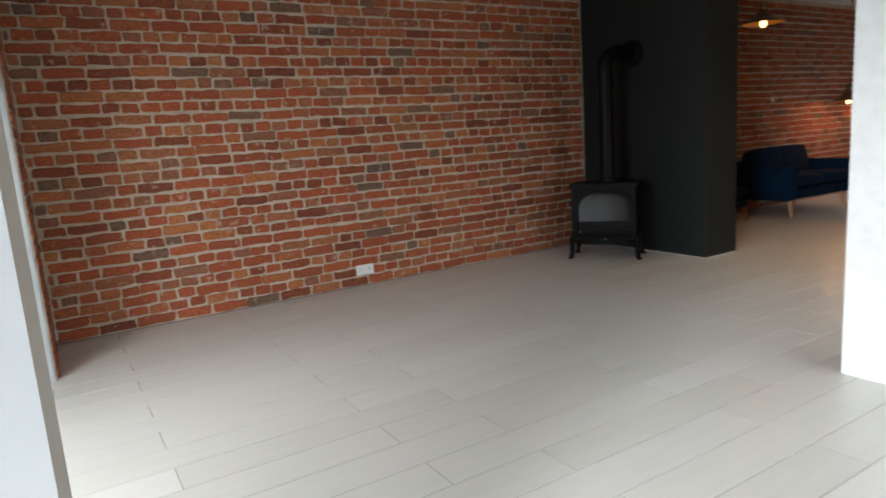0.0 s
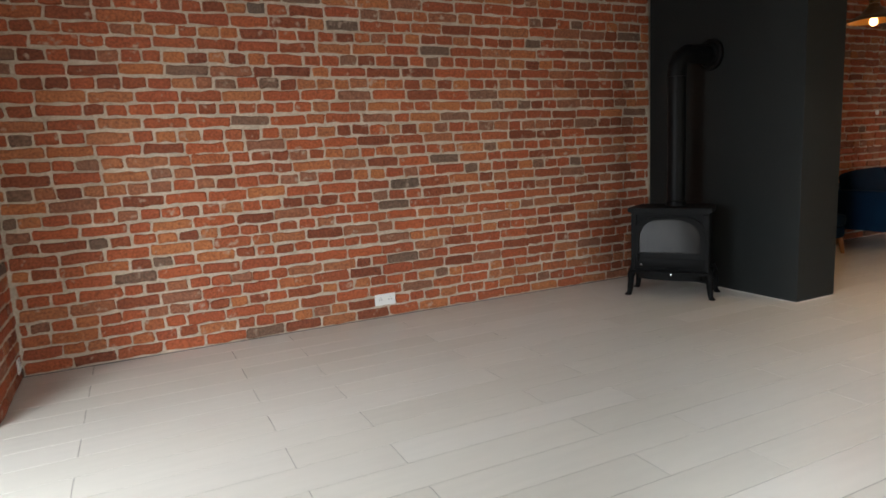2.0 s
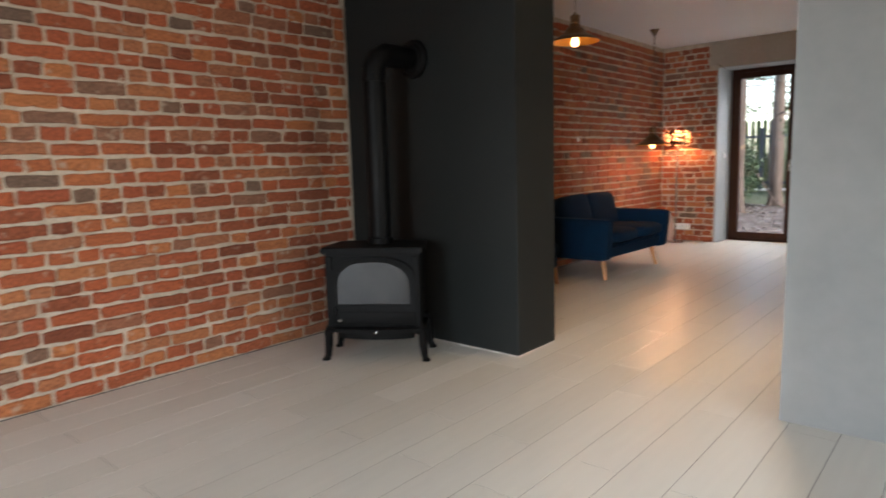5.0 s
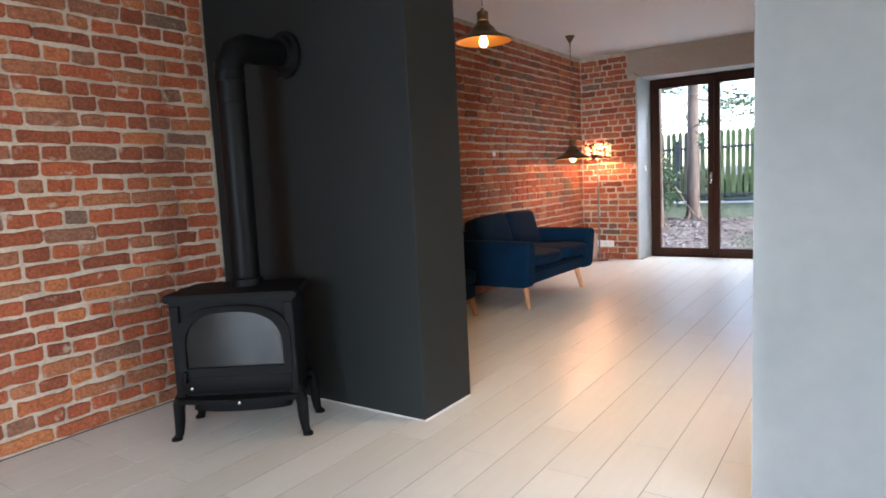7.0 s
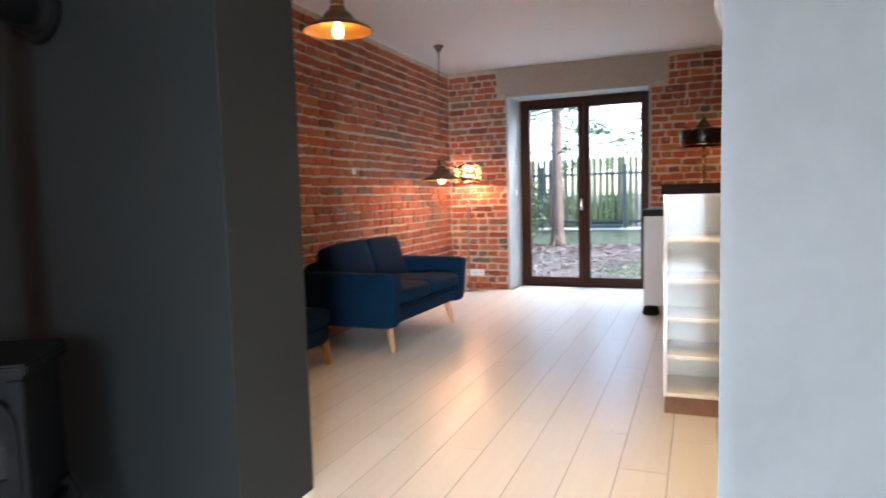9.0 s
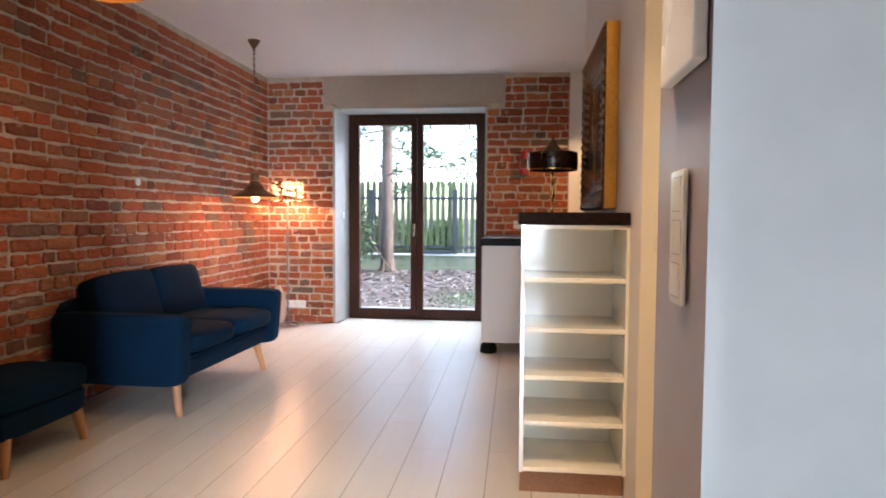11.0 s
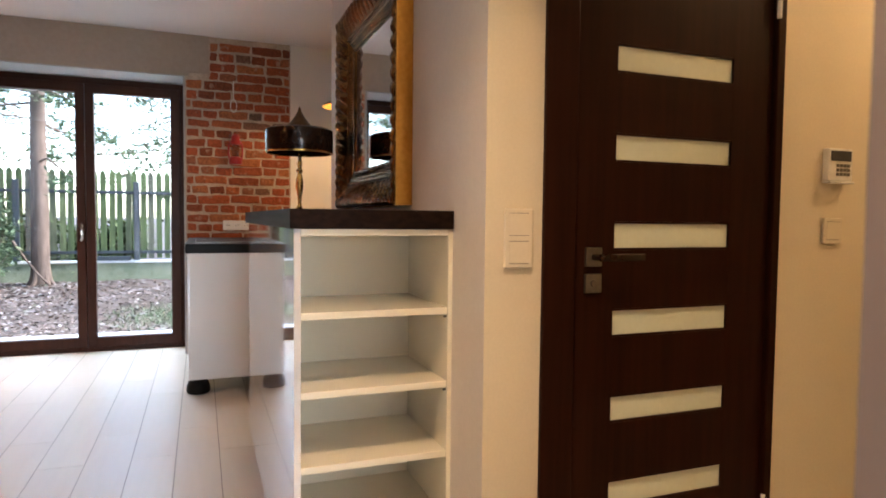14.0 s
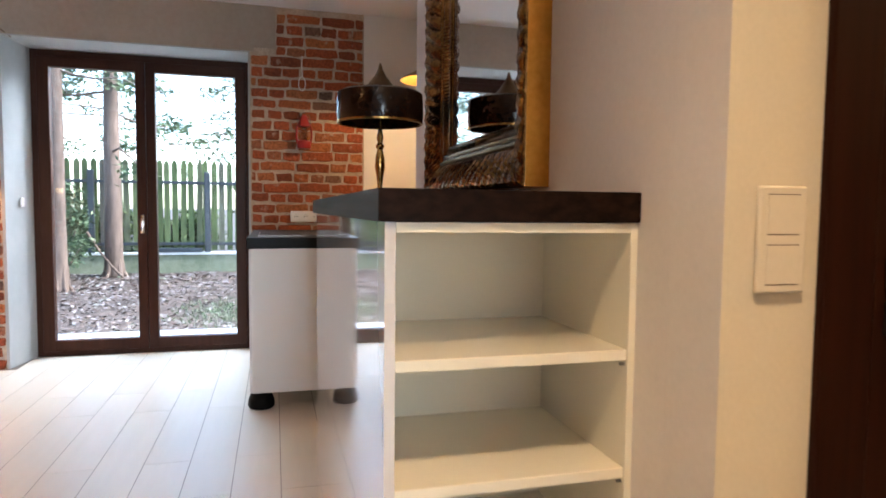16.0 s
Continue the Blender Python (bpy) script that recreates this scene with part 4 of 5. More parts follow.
def intercom():
    t = new("intercom")
    t.matrix_basis = on_north(5.140, 1.9345, 1.43, -0.5)
    tagged(t, "white plastic intercom unit on the mauve wall", "intercom")
    part("housing", boxes((-0.115, 0.115, 0.0, 0.27, 0.0, 0.022), bev=0.005), WHITE_PLASTIC, t)
    b = blank()
    side = [(0.125, 0.0222), (0.128, 0.036), (0.15, 0.042), (0.185, 0.058), (0.22, 0.064), (0.242, 0.056), (0.25, 0.0222)]
    ends = [[b.verts.new((u, v, out)) for v, out in side] for u in (0.055, 0.110)]
    for ring in ends:
        b.faces.new(ring)
    for i in range(len(side)):
        j = (i + 1) % len(side)
        b.faces.new((ends[0][i], ends[0][j], ends[1][j], ends[1][i]))
    bmesh.ops.bevel(b, geom=b.edges[:], offset=0.003, segments=2, affect="EDGES")
    part("receiver", b, WHITE_PLASTIC, t, "curved white handset", True)


intercom()


def keypad():
    t = new("alarm_keypad")
    t.matrix_basis = on_west(6.472, 0.525, 1.368)
    tagged(t, "white alarm keypad with a dark display", "keypad")
    part("housing", boxes((-0.055, 0.055, -0.048, 0.055, 0.0, 0.022), bev=0.004), WHITE_PLASTIC, t)
    part("display", boxes((-0.045, 0.045, 0.015, 0.047, 0.0222, 0.0245), bev=0.001), HOLE_SHADE_DISPLAY, t, "dark display")
    for i in range(4):
        for j in range(3):
            part("key", boxes((-0.02 + i * 0.016, -0.008 + i * 0.016, -0.032 + j * 0.014, -0.022 + j * 0.014, 0.0222, 0.0245), bev=0.001), NICKEL, t)
    part("flap", boxes((-0.055, 0.055, -0.055, -0.0485, 0.0, 0.030), bev=0.002), WHITE_PLASTIC, t)


keypad()


# ---- interior door ----
DOOR_G0, DOOR_G1 = 0.948, 1.357


def hall_door():
    d = thing("door_1", (6.474, DOOR_Y1, 0), 0, "closed dark wenge interior door with frosted glass strips", "door", kind="structure")
    W = DOOR_Y1 - DOOR_Y0
    part("frame", boxes((-0.012, 0.09, -0.095, 0.003, 0, 2.085), (-0.012, 0.09, -W - 0.004, -W + 0.028, 0, 2.085), (-0.012, 0.09, -W + 0.0285, -0.0955, 2.045, 2.085), bev=0.004), WENGE, d)
    y0, y1 = -W + 0.031, -0.098
    strips = [0.213 + 0.243 * k for k in range(8)]
    g0, g1 = DOOR_G0 - DOOR_Y1, DOOR_G1 - DOOR_Y1
    rows, z = [(0.004, 0.044, y0, g0, 0.006, 2.043), (0.004, 0.044, g1, y1, 0.006, 2.043)], 0.006
    for s in strips:
        rows.append((0.0042, 0.0438, g0, g1, z, s - 0.079))
        z = s
    rows.append((0.0042, 0.0438, g0, g1, z, 2.043))
    leaf = part("leaf", boxes(*rows), WENGE, d)
    for s in strips:
        part("pane", boxes((0.012, 0.030, g0 + 0.0005, g1 - 0.0005, s - 0.0785, s - 0.0005)), FROSTED, leaf, "frosted glass strip")
        part("bead", boxes((0.0045, 0.0115, g0 + 0.0004, g1 - 0.0004, s - 0.0785, s - 0.0735), (0.0045, 0.0115, g0 + 0.0004, g1 - 0.0004, s - 0.0055, s - 0.0005)), WENGE, leaf)
    hd = part("handle_rose", boxes((-0.006, 0.0038, -0.182, -0.130, 1.062, 1.114), bev=0.002), NICKEL, d, "square nickel rose")
    b = tube(blank(), [(-0.006, -0.156, 1.088), (-0.050, -0.156, 1.088)], 0.009, 12)
    box(b, -0.058, -0.044, -0.285, -0.144, 1.078, 1.098, 0.003)
    part("lever", b, BLACK_SHADE, hd, "dark lever handle", True)
    k = part("lock_rose", boxes((-0.006, 0.0038, -0.182, -0.130, 0.990, 1.042), bev=0.002), NICKEL, d, "square nickel lock rose")
    part("lock_cylinder", tube(blank(), [(-0.006, -0.156, 1.016), (-0.012, -0.156, 1.016)], 0.010, 14), NICKEL, k, "", True)
    for zz in (0.25, 1.80):
        part("hinge", tube(blank(), [(-0.014, -W + 0.030, zz), (-0.014, -W + 0.030, zz + 0.09)], 0.007, 10), WHITE_PLASTIC, d, "", True)


hall_door()


# ---- small things on the brick ----
def red_lantern():
    t = thing("red_lantern", (10.795, 2.138, 1.64), 0, "small red metal storm lantern hung on the brick wall", "lantern")
    red = surface("red_enamel", (0.26, 0.012, 0.012), (0.38, 0.022, 0.020), 0.35, grain=60, patch=12, bump=0.1)
    part("tank", lathe(blank(), [(0, 0.0), (0.048, 0.0), (0.053, 0.010), (0.053, 0.052), (0.040, 0.064), (0.020, 0.068), (0, 0.068)], 24), red, t, "", True)
    part("globe", lathe(blank(), [(0.018, 0.0685), (0.030, 0.09), (0.034, 0.12), (0.026, 0.155), (0.018, 0.165)], 20, close=False), SMOKE, t, "glass globe", True)
    part("cap", lathe(blank(), [(0.030, 0.166), (0.046, 0.174), (0.042, 0.200), (0.034, 0.212), (0.034, 0.236), (0.018, 0.256), (0, 0.260)], 20), red, t, "", True)
    for s in (-1, 1):
        part("frame_tube", tube(blank(), [(0, s * 0.050, 0.04), (0, s * 0.058, 0.09), (0, s * 0.056, 0.16), (0, s * 0.036, 0.20)], 0.008, 8), red, t, "", True)
    part("bail", tube(blank(), [(0, -0.050, 0.17), (0.010, -0.045, 0.255), (0.036, 0, 0.285), (0.010, 0.045, 0.255), (0, 0.050, 0.17)], 0.002, 6), NICKEL, t)
    part("hook", tube(blank(), [(0.058, 0, 0.293), (0.034, 0, 0.288), (0.034, 0, 0.279)], 0.003, 6), NICKEL, t)


red_lantern()
cable = tube(blank(), [(10.843, 2.148, 2.36), (10.838, 2.152, 2.27), (10.836, 2.146, 2.20)] + [(10.834, 2.15 + 0.026 * math.sin(a), 2.145 + 0.055 * math.cos(a)) for a in [k * 0.5 for k in range(26)]], 0.003, 6)
single("loose_cable", cable, WHITE_PLASTIC, "loose coiled white cable hanging on the brick wall", "cable", smooth=True)
single("junction_cap", lathe(blank(), [(0.0, -0.012), (0.022, -0.012), (0.028, -0.004), (0.028, 0.004), (0, 0.004)], 16), WHITE_PLASTIC, "small pale junction cap set in the brick wall", "cap", smooth=True).matrix_basis = pose(8.365, 4.962, 1.43, 90, 0, 0)
bm = tube(blank(), [(10.845, 4.24, 2.425), (10.842, 4.20, 2.40), (10.86, 4.14, 2.352)], 0.004, 6)
single("door_cable", bm, BRONZE, "short dark cable at the corner of the door reveal", "cable", smooth=True)
OPAL = glowing("lit_opal_glass", (1.0, 0.72, 0.4), 1.5)


# Unseen fixtures: the hall's amber light implies the deep one, the mouth's is added.
def ceiling_light(x, y, label):
    lamp = thing("ceiling_light", (x, y, 2.60), 0, label, "ceiling light", "hall ceiling lights")
    part("housing", lathe(blank(), [(0.16, 0.0), (0.17, 0.004), (0.17, 0.118), (0.0, 0.12), (0.0, 0.02), (0.155, 0.018)], 32, close=False), NICKEL, lamp, "", True)
    part("diffuser", lathe(blank(), [(0, 0.006), (0.154, 0.006), (0.154, 0.016), (0, 0.016)], 32), OPAL, lamp, "glowing opal disc", True).visible_shadow = False


ceiling_light(5.66, 2.28, "round flat ceiling light added out of view at the hall's mouth, lit")
ceiling_light(5.92, -0.15, "round flat ceiling light deep in the hall, lit")


# ---- garden ----
def rise(x):
    t = min(1, max(0, (x - 12.0) / 4.2))
    return -0.10 + 0.22 * t * t * (3 - 2 * t)


MULCH = surface("leaf_mulch_soil", (0.026, 0.019, 0.016), (0.115, 0.088, 0.076), 0.95, grain=24, patch=3, bump=0.8, depth=0.02)
b = blank()
xs = [11.352 + 0.25 * k for k in range(24)] + [18, 20, 24, 30, 45, 80, 160, 400]
ys = [-400, -120, -40, -15, -6] + [-2 + 0.5 * k for k in range(26)] + [14, 20, 40, 120, 400]
vs = [[b.verts.new((x, y, rise(x) + (0.03 * noise.noise(Vector((x * 1.3, y * 1.3, 0))) if x < 20 else 0))) for y in ys] for x in xs]
for r0, r1 in zip(vs, vs[1:]):
    for j in range(len(ys) - 1):
        b.faces.new((r0[j], r0[j + 1], r1[j + 1], r1[j]))
single("ground", b, MULCH, "brown garden ground covered in mulch and leaves", "ground", kind="structure", smooth=True)
single("doorstep", boxes((11.352, 12.25, 1.8, 5.0, -0.3, -0.012), bev=0.01), surface("pale_stone_step", (0.30, 0.33, 0.36), (0.44, 0.47, 0.50), 0.8, grain=40, patch=5, bump=0.3, depth=0.004),
       "pale stone step outside the garden door", "doorstep", kind="structure")

rnd = random.Random(21)
LITTER = pieces_surface("fallen_leaves", [(0.0, (0.030, 0.018, 0.014)), (0.35, (0.075, 0.048, 0.038)), (0.6, (0.15, 0.110, 0.095)), (0.82, (0.25, 0.22, 0.22)), (0.95, (0.36, 0.35, 0.36)), (1.0, (0.09, 0.13, 0.06))], 0.6, 60, 0.2, 0.002)
vs, fs = [], []
for k in range(20000):
    x, y = rnd.uniform(12.25, 16.55), rnd.uniform(0.5, 8.0)
    s, a, tl = rnd.uniform(0.012, 0.036), rnd.uniform(0, 6.28), rnd.uniform(-1.2, 1.2)
    z = rise(x) + 0.03 * noise.noise(Vector((x * 1.3, y * 1.3, 0))) + 0.012
    c, n = math.cos(a) * s, math.sin(a) * s
    o = len(vs)
    vs += [(x - c, y - n, z), (x + n * 0.5, y - c * 0.5, z + s * 0.3 * tl), (x + c, y + n, z + s * 0.2), (x - n * 0.5, y + c * 0.5, z - s * 0.3 * tl)]
    fs.append((o, o + 1, o + 2, o + 3))
me = bpy.data.meshes.new("leaf_litter")
me.from_pydata(vs, [], fs)
me.materials.append(LITTER)
tagged(new("leaf_litter", me), "fallen brown and grey leaves on the ground", "leaves", kind="stuff")

vs, fs = [], []
for k in range(1500):
    x, y = rnd.gauss(13.35, 0.42), rnd.gauss(2.75, 0.34)
    z, a, tall = rise(x) + 0.008, rnd.uniform(0, 6.28), rnd.uniform(0.02, 0.06)
    o = len(vs)
    vs += [(x - 0.006 * math.cos(a), y - 0.006 * math.sin(a), z), (x + 0.006 * math.cos(a), y + 0.006 * math.sin(a), z), (x + rnd.uniform(-0.03, 0.03), y + rnd.uniform(-0.03, 0.03), z + tall)]
    fs.append((o, o + 1, o + 2))
me = bpy.data.meshes.new("grass_tuft")
me.from_pydata(vs, [], fs)
me.materials.append(pieces_surface("thin_grass", [(0.0, (0.06, 0.10, 0.05)), (1.0, (0.14, 0.20, 0.11))], 0.8, 40, 0.1, 0.002))
tagged(new("grass_tuft", me), "thin green grass growing through the fallen leaves", "grass", kind="stuff")

# fence: low rendered wall, dark posts and rails, mossy pickets
FX = 16.62
MOSSY = pieces_surface("mossy_boards", [(0.0, (0.055, 0.078, 0.028)), (0.4, (0.085, 0.118, 0.038)), (0.75, (0.100, 0.115, 0.055)), (1.0, (0.085, 0.080, 0.062))], 0.85, 22, 0.4, 0.004, stretch=(1, 1, 0.15), tone=0.35, patch=2)
DARK_STEEL = surface("dark_painted_steel", (0.020, 0.026, 0.034), (0.034, 0.042, 0.052), 0.5, grain=50, patch=6, bump=0.1)
fence = thing("garden_fence", (FX, 0, rise(FX)), 0, "mossy wooden picket fence on a low rendered wall", "fence")
part("low_wall", boxes((0.0, 0.22, -6, 16, -0.1, 0.29), bev=0.01), surface("mossy_render", (0.13, 0.15, 0.085), (0.26, 0.27, 0.19), 0.9, grain=12, patch=1.5, bump=0.3, depth=0.005), fence, "mossy rendered plinth wall")
part("coping", boxes((-0.03, 0.25, -6, 16, 0.2905, 0.33), bev=0.006), surface("pale_coping", (0.50, 0.51, 0.50), (0.62, 0.63, 0.62), 0.8, grain=30, patch=3), fence, "pale coping")
for z in (0.44, 1.42):
    part("rail", boxes((0.018, 0.048, -6, 16, z, z + 0.05), bev=0.004), DARK_STEEL, fence, "dark steel rail")
for k in range(9):
    y = 3.41 + 1.70 * (k - 4)
    part("post", boxes((-0.035, 0.0175, y - 0.045, y + 0.045, 0.331, 1.62), bev=0.005), DARK_STEEL, fence, "dark steel post")


def picket(seed):
    r = random.Random(seed)
    w, h = 0.084, 1.44 + r.uniform(-0.015, 0.015)
    b = blank()
    out = [(-w / 2, 0.36), (w / 2, 0.36), (w / 2, 0.36 + h - 0.055), (w * 0.14, 0.36 + h), (-w * 0.14, 0.36 + h), (-w / 2, 0.36 + h - 0.055)]
    lo, hi = [b.verts.new((0.050, y, z)) for y, z in out], [b.verts.new((0.072, y, z)) for y, z in out]
    b.faces.new(lo[::-1])
    b.faces.new(hi)
    for i in range(6):
        b.faces.new((lo[i], lo[(i + 1) % 6], hi[(i + 1) % 6], hi[i]))
    return mesh_of("picket", b, MOSSY)


PICKETS = [picket(40 + k) for k in range(6)]
for k in range(104):
    y = -2.0 + 0.118 * k
    ob = new("picket", PICKETS[rnd.randrange(6)])
    ob.parent = fence
    ob.matrix_basis = pose(0, y + rnd.uniform(-0.006, 0.006), 0, rnd.uniform(-0.6, 0.6), 0, 0)

BARK = surface("pine_bark", (0.065, 0.044, 0.034), (0.19, 0.135, 0.108), 0.95, grain=16, patch=3, bump=0.9, depth=0.02, stretch=(1, 1, 0.25))
NEEDLES = pieces_surface("evergreen_foliage", [(0.0, (0.030, 0.055, 0.025)), (0.5, (0.050, 0.085, 0.035)), (0.85, (0.075, 0.105, 0.050)), (1.0, (0.10, 0.12, 0.06))], 0.7, 40, 0.1, 0.002, tone=0.2)


def foliage(vs, fs, c, spread, count, r, size=0.055):
    """A spray of small leaves round c."""
    for k in range(count):
        p = Vector((r.gauss(0, spread), r.gauss(0, spread), r.gauss(0, spread * 0.42))) + c
        d = Vector((r.uniform(-1, 1), r.uniform(-1, 1), r.uniform(-0.6, 0.6))).normalized()
        u = d.cross(Vector((r.uniform(-1, 1), r.uniform(-1, 1), r.uniform(-1, 1)))).normalized()
        s = size * r.uniform(0.6, 1.3)
        o = len(vs)
        vs += [tuple(p - d * s), tuple(p + u * s * 0.35), tuple(p + d * s), tuple(p - u * s * 0.35)]
        fs.append((o, o + 1, o + 2, o + 3))


def tree(x, y, radius, height, first, limbs, seed, label, sparse=1.0, reach=2.3):
    r = random.Random(seed)
    t = thing("conifer_tree", (x, y, rise(x) - 0.02), r.uniform(0, 360), label, "tree", "garden trees")
    pts = [(0.04 * noise.noise(Vector((k * 0.5, seed, 0))) * k, 0.04 * noise.noise(Vector((seed, k * 0.5, 3))) * k, height * k / 9) for k in range(10)]
    b = tube(blank(), pts, radius, 14, radius * 0.3)
    for k in range(6):
        a = k * 1.05 + r.uniform(-0.2, 0.2)
        tube(b, [(0.6 * radius * math.cos(a), 0.6 * radius * math.sin(a), 0.34), (radius * 0.95 * math.cos(a), radius * 0.95 * math.sin(a), 0.08), (radius * 1.55 * math.cos(a), radius * 1.55 * math.sin(a), -0.03)], radius * 0.38, 8, radius * 0.2)
    part("trunk", b, BARK, t, "", True)
    vs, fs = [], []
    for k in range(limbs):
        z = first + (height - first) * (k + r.random()) / limbs
        i = min(8, int(z / height * 9))
        base = Vector(pts[i]).lerp(Vector(pts[i + 1]), z / height * 9 - i)
        a, ln = r.uniform(0, 6.28), reach * r.uniform(0.5, 1.1) * (1.15 - 0.7 * z / height)
        line = [base + Vector((math.cos(a) * ln * s, math.sin(a) * ln * s, -0.18 * ln * s * s + 0.05 * math.sin(7 * s + k))) for s in (0, 0.25, 0.5, 0.75, 1.0)]
        part("limb", tube(blank(), line, radius * 0.16, 6, 0.006), BARK, t)
        for s in range(3, 8):
            p = line[min(4, s // 2 + 1)].lerp(line[min(4, s // 2 + 1) - 1], 0.5 * (s % 2))
            if r.random() < 0.75 * sparse:
                foliage(vs, fs, p + Vector((r.gauss(0, 0.12), r.gauss(0, 0.12), r.gauss(0, 0.06))), 0.16, 70, r)
    me = bpy.data.meshes.new("crown")
    me.from_pydata(vs, [], fs)
    me.materials.append(NEEDLES)
    c = new("crown", me)
    c.parent = t
    return t


tree(16.15, 4.70, 0.130, 9.0, 1.75, 26, 5, "slim grey-brown conifer trunk in front of the fence", 0.75)
tree(14.9, 5.06, 0.10, 9.0, 1.9, 22, 6, "slim conifer with sparse low branches near the house", 0.7)
for k, (x, y) in enumerate(((18.6, 7.9), (25.0, 12.5), (26.0, 0.6))):
    tree(x, y, 0.14, 10.0, 2.2, 30, 30 + k, "tall sparse conifer beyond the garden fence", 0.5, 3.2)


for k, (x, y) in enumerate(((17.7, 1.9), (19.6, 1.9), (22.0, 1.7), (18.4, 6.4))):
    tree(x, y, 0.12, 6.0, 2.1, 26, 60 + k, "spreading evergreen with bare lower trunk beyond the fence", 0.62, 3.4)


def shrub(x, y, h, seed):
    r = random.Random(seed)
    s = thing("evergreen_shrub", (x, y, rise(x)), 0, "small loose evergreen shrub by the fence", "shrub", "garden shrubs")
    vs, fs = [], []
    for k in range(16):
        a, t = r.uniform(0, 6.28), r.random()
        tip = Vector((math.cos(a) * 0.35 * (1.1 - t), math.sin(a) * 0.35 * (1.1 - t), h * (0.25 + 0.75 * t)))
        part("stem", tube(blank(), [(0, 0, -0.02), tip * 0.5 + Vector((0, 0, 0.05)), tip], 0.010, 5, 0.003), BARK, s)
        foliage(vs, fs, tip, 0.10, 60, r, 0.045)
        foliage(vs, fs, tip * 0.65, 0.09, 40, r, 0.045)
    me = bpy.data.meshes.new("crown")
    me.from_pydata(vs, [], fs)
    me.materials.append(NEEDLES)
    new("crown", me).parent = s


shrub(15.6, 5.25, 1.5, 3)
shrub(15.9, 6.4, 1.2, 4)


HEDGE_GREEN = pieces_surface("hedge_foliage", [(0.0, (0.045, 0.075, 0.022)), (0.5, (0.085, 0.130, 0.036)), (1.0, (0.120, 0.165, 0.055))], 0.7, 40, 0.1, 0.002, tone=0.2)


def hedge(x, y, width, h, seed):
    """Dense evergreen growth behind the pickets."""
    r = random.Random(seed)
    s = thing("garden_hedge", (x, y, rise(x)), 0, "dense green hedge growing behind the picket fence", "hedge", "hedges behind the fence")
    vs, fs = [], []
    for k in range(int(width * 62)):
        px, py, t = r.uniform(-0.16, 0.16), r.uniform(-width / 2, width / 2), r.random()
        top = h * (0.75 + 0.35 * noise.noise(Vector((py * 1.6, seed, 0.3))))
        foliage(vs, fs, Vector((px, py, 0.15 + (top - 0.15) * t)), 0.13, 46, r, 0.055)
        if k % 6 == 0:
            part("stem", tube(blank(), [(px * 0.5, py * 0.96, -0.02), (px * 0.7, py, top * 0.5), (px, py, top * 0.95)], 0.012, 5, 0.004), BARK, s)
    me = bpy.data.meshes.new("crown")
    me.from_pydata(vs, [], fs)
    me.materials.append(HEDGE_GREEN)
    new("crown", me).parent = s


hedge(17.10, 4.25, 1.7, 1.30, 91)
hedge(17.20, 6.00, 2.2, 1.50, 92)
single("dark_board", boxes((16.58, 16.80, 3.50, 4.18, rise(FX) + 0.3315, rise(FX) + 0.40), bev=0.008), DARK_STEEL, "dark board lying on the low fence wall", "board")
single("fallen_branch", tube(blank(), [(15.98, 5.02, 0.80), (15.93, 4.86, 0.55), (15.88, 4.67, 0.30), (15.80, 4.47, 0.10)], 0.022, 8, 0.014), BARK, "dark dead branch leaning on the tree trunk", "branch", smooth=True)


# ---- floor tiles ----
def solid_piece(w, h, d, seed, round_=0.006, jag=0.003):
    """One brick or tile: a slab w by h, d thick, its front edge rounded and its outline uneven. Verts and faces."""
    rnd = random.Random(seed)
    j = lambda s: rnd.uniform(-s, s)
    x, y = w / 2, h / 2
    c = min(round_ * 1.1, h * 0.2)
    ring = [(-x + c, -y), (x - c, -y), (x, -y + c), (x, y - c), (x - c, y), (-x + c, y), (-x, y - c), (-x, -y + c)]
    if w > 0.09 and w < 0.4:
        stops = (0.55, 0.05, -0.5) if w > 0.19 else (0.2,)
        ring[5:5] = [(x * (s + j(0.15)), y) for s in stops]
        ring[1:1] = [(x * (-s + j(0.15)), -y) for s in stops]
    ring = [(a + j(jag), b + j(jag)) for a, b in ring]
    n_ = len(ring)
    ins = [(a * (1 - 2 * round_ / w), b * (1 - 2 * round_ / h)) for a, b in ring]
    v = [(a, b, -d) for a, b in ring] + [(a, b, -round_) for a, b in ring]
    if round_ > 0.004:
        v += [(a * (1 - 0.7 * round_ / w), b * (1 - 0.7 * round_ / h), -0.32 * round_) for a, b in ring]
    v += [(a, b, j(jag * 0.5)) for a, b in ins]
    f = []
    for r in range(len(v) // n_ - 1):
        for k in range(n_):
            n = (k + 1) % n_
            f.append((r * n_ + k, r * n_ + n, r * n_ + n_ + n, r * n_ + n_ + k))
    f.append(tuple(range(len(v) - n_, len(v))))
    return v, f


def piece_mesh(name, w, h, d, seed, material, round_, jag):
    v, f = solid_piece(w, h, d, seed, round_, jag)
    me = bpy.data.meshes.new(name)
    me.from_pydata(v, [], f)
    me.materials.append(material)
    return me


def joined(name, rows, material, parent, label):
    """Pieces too many to be told apart, in one mesh. Rows: matrix, w, h, d, seed, round, jag."""
    vs, fs = [], []
    for m, w, h, d, seed, r, jg in rows:
        v, f = solid_piece(w, h, d, seed, r, jg)
        o = len(vs)
        vs += [tuple(m @ Vector(p)) for p in v]
        fs += [tuple(o + i for i in q) for q in f]
    me = bpy.data.meshes.new(name)
    me.from_pydata(vs, [], fs)
    me.materials.append(material)
    ob = new(name, me)
    ob.parent = parent
    return tagged(ob, label, kind="stuff")


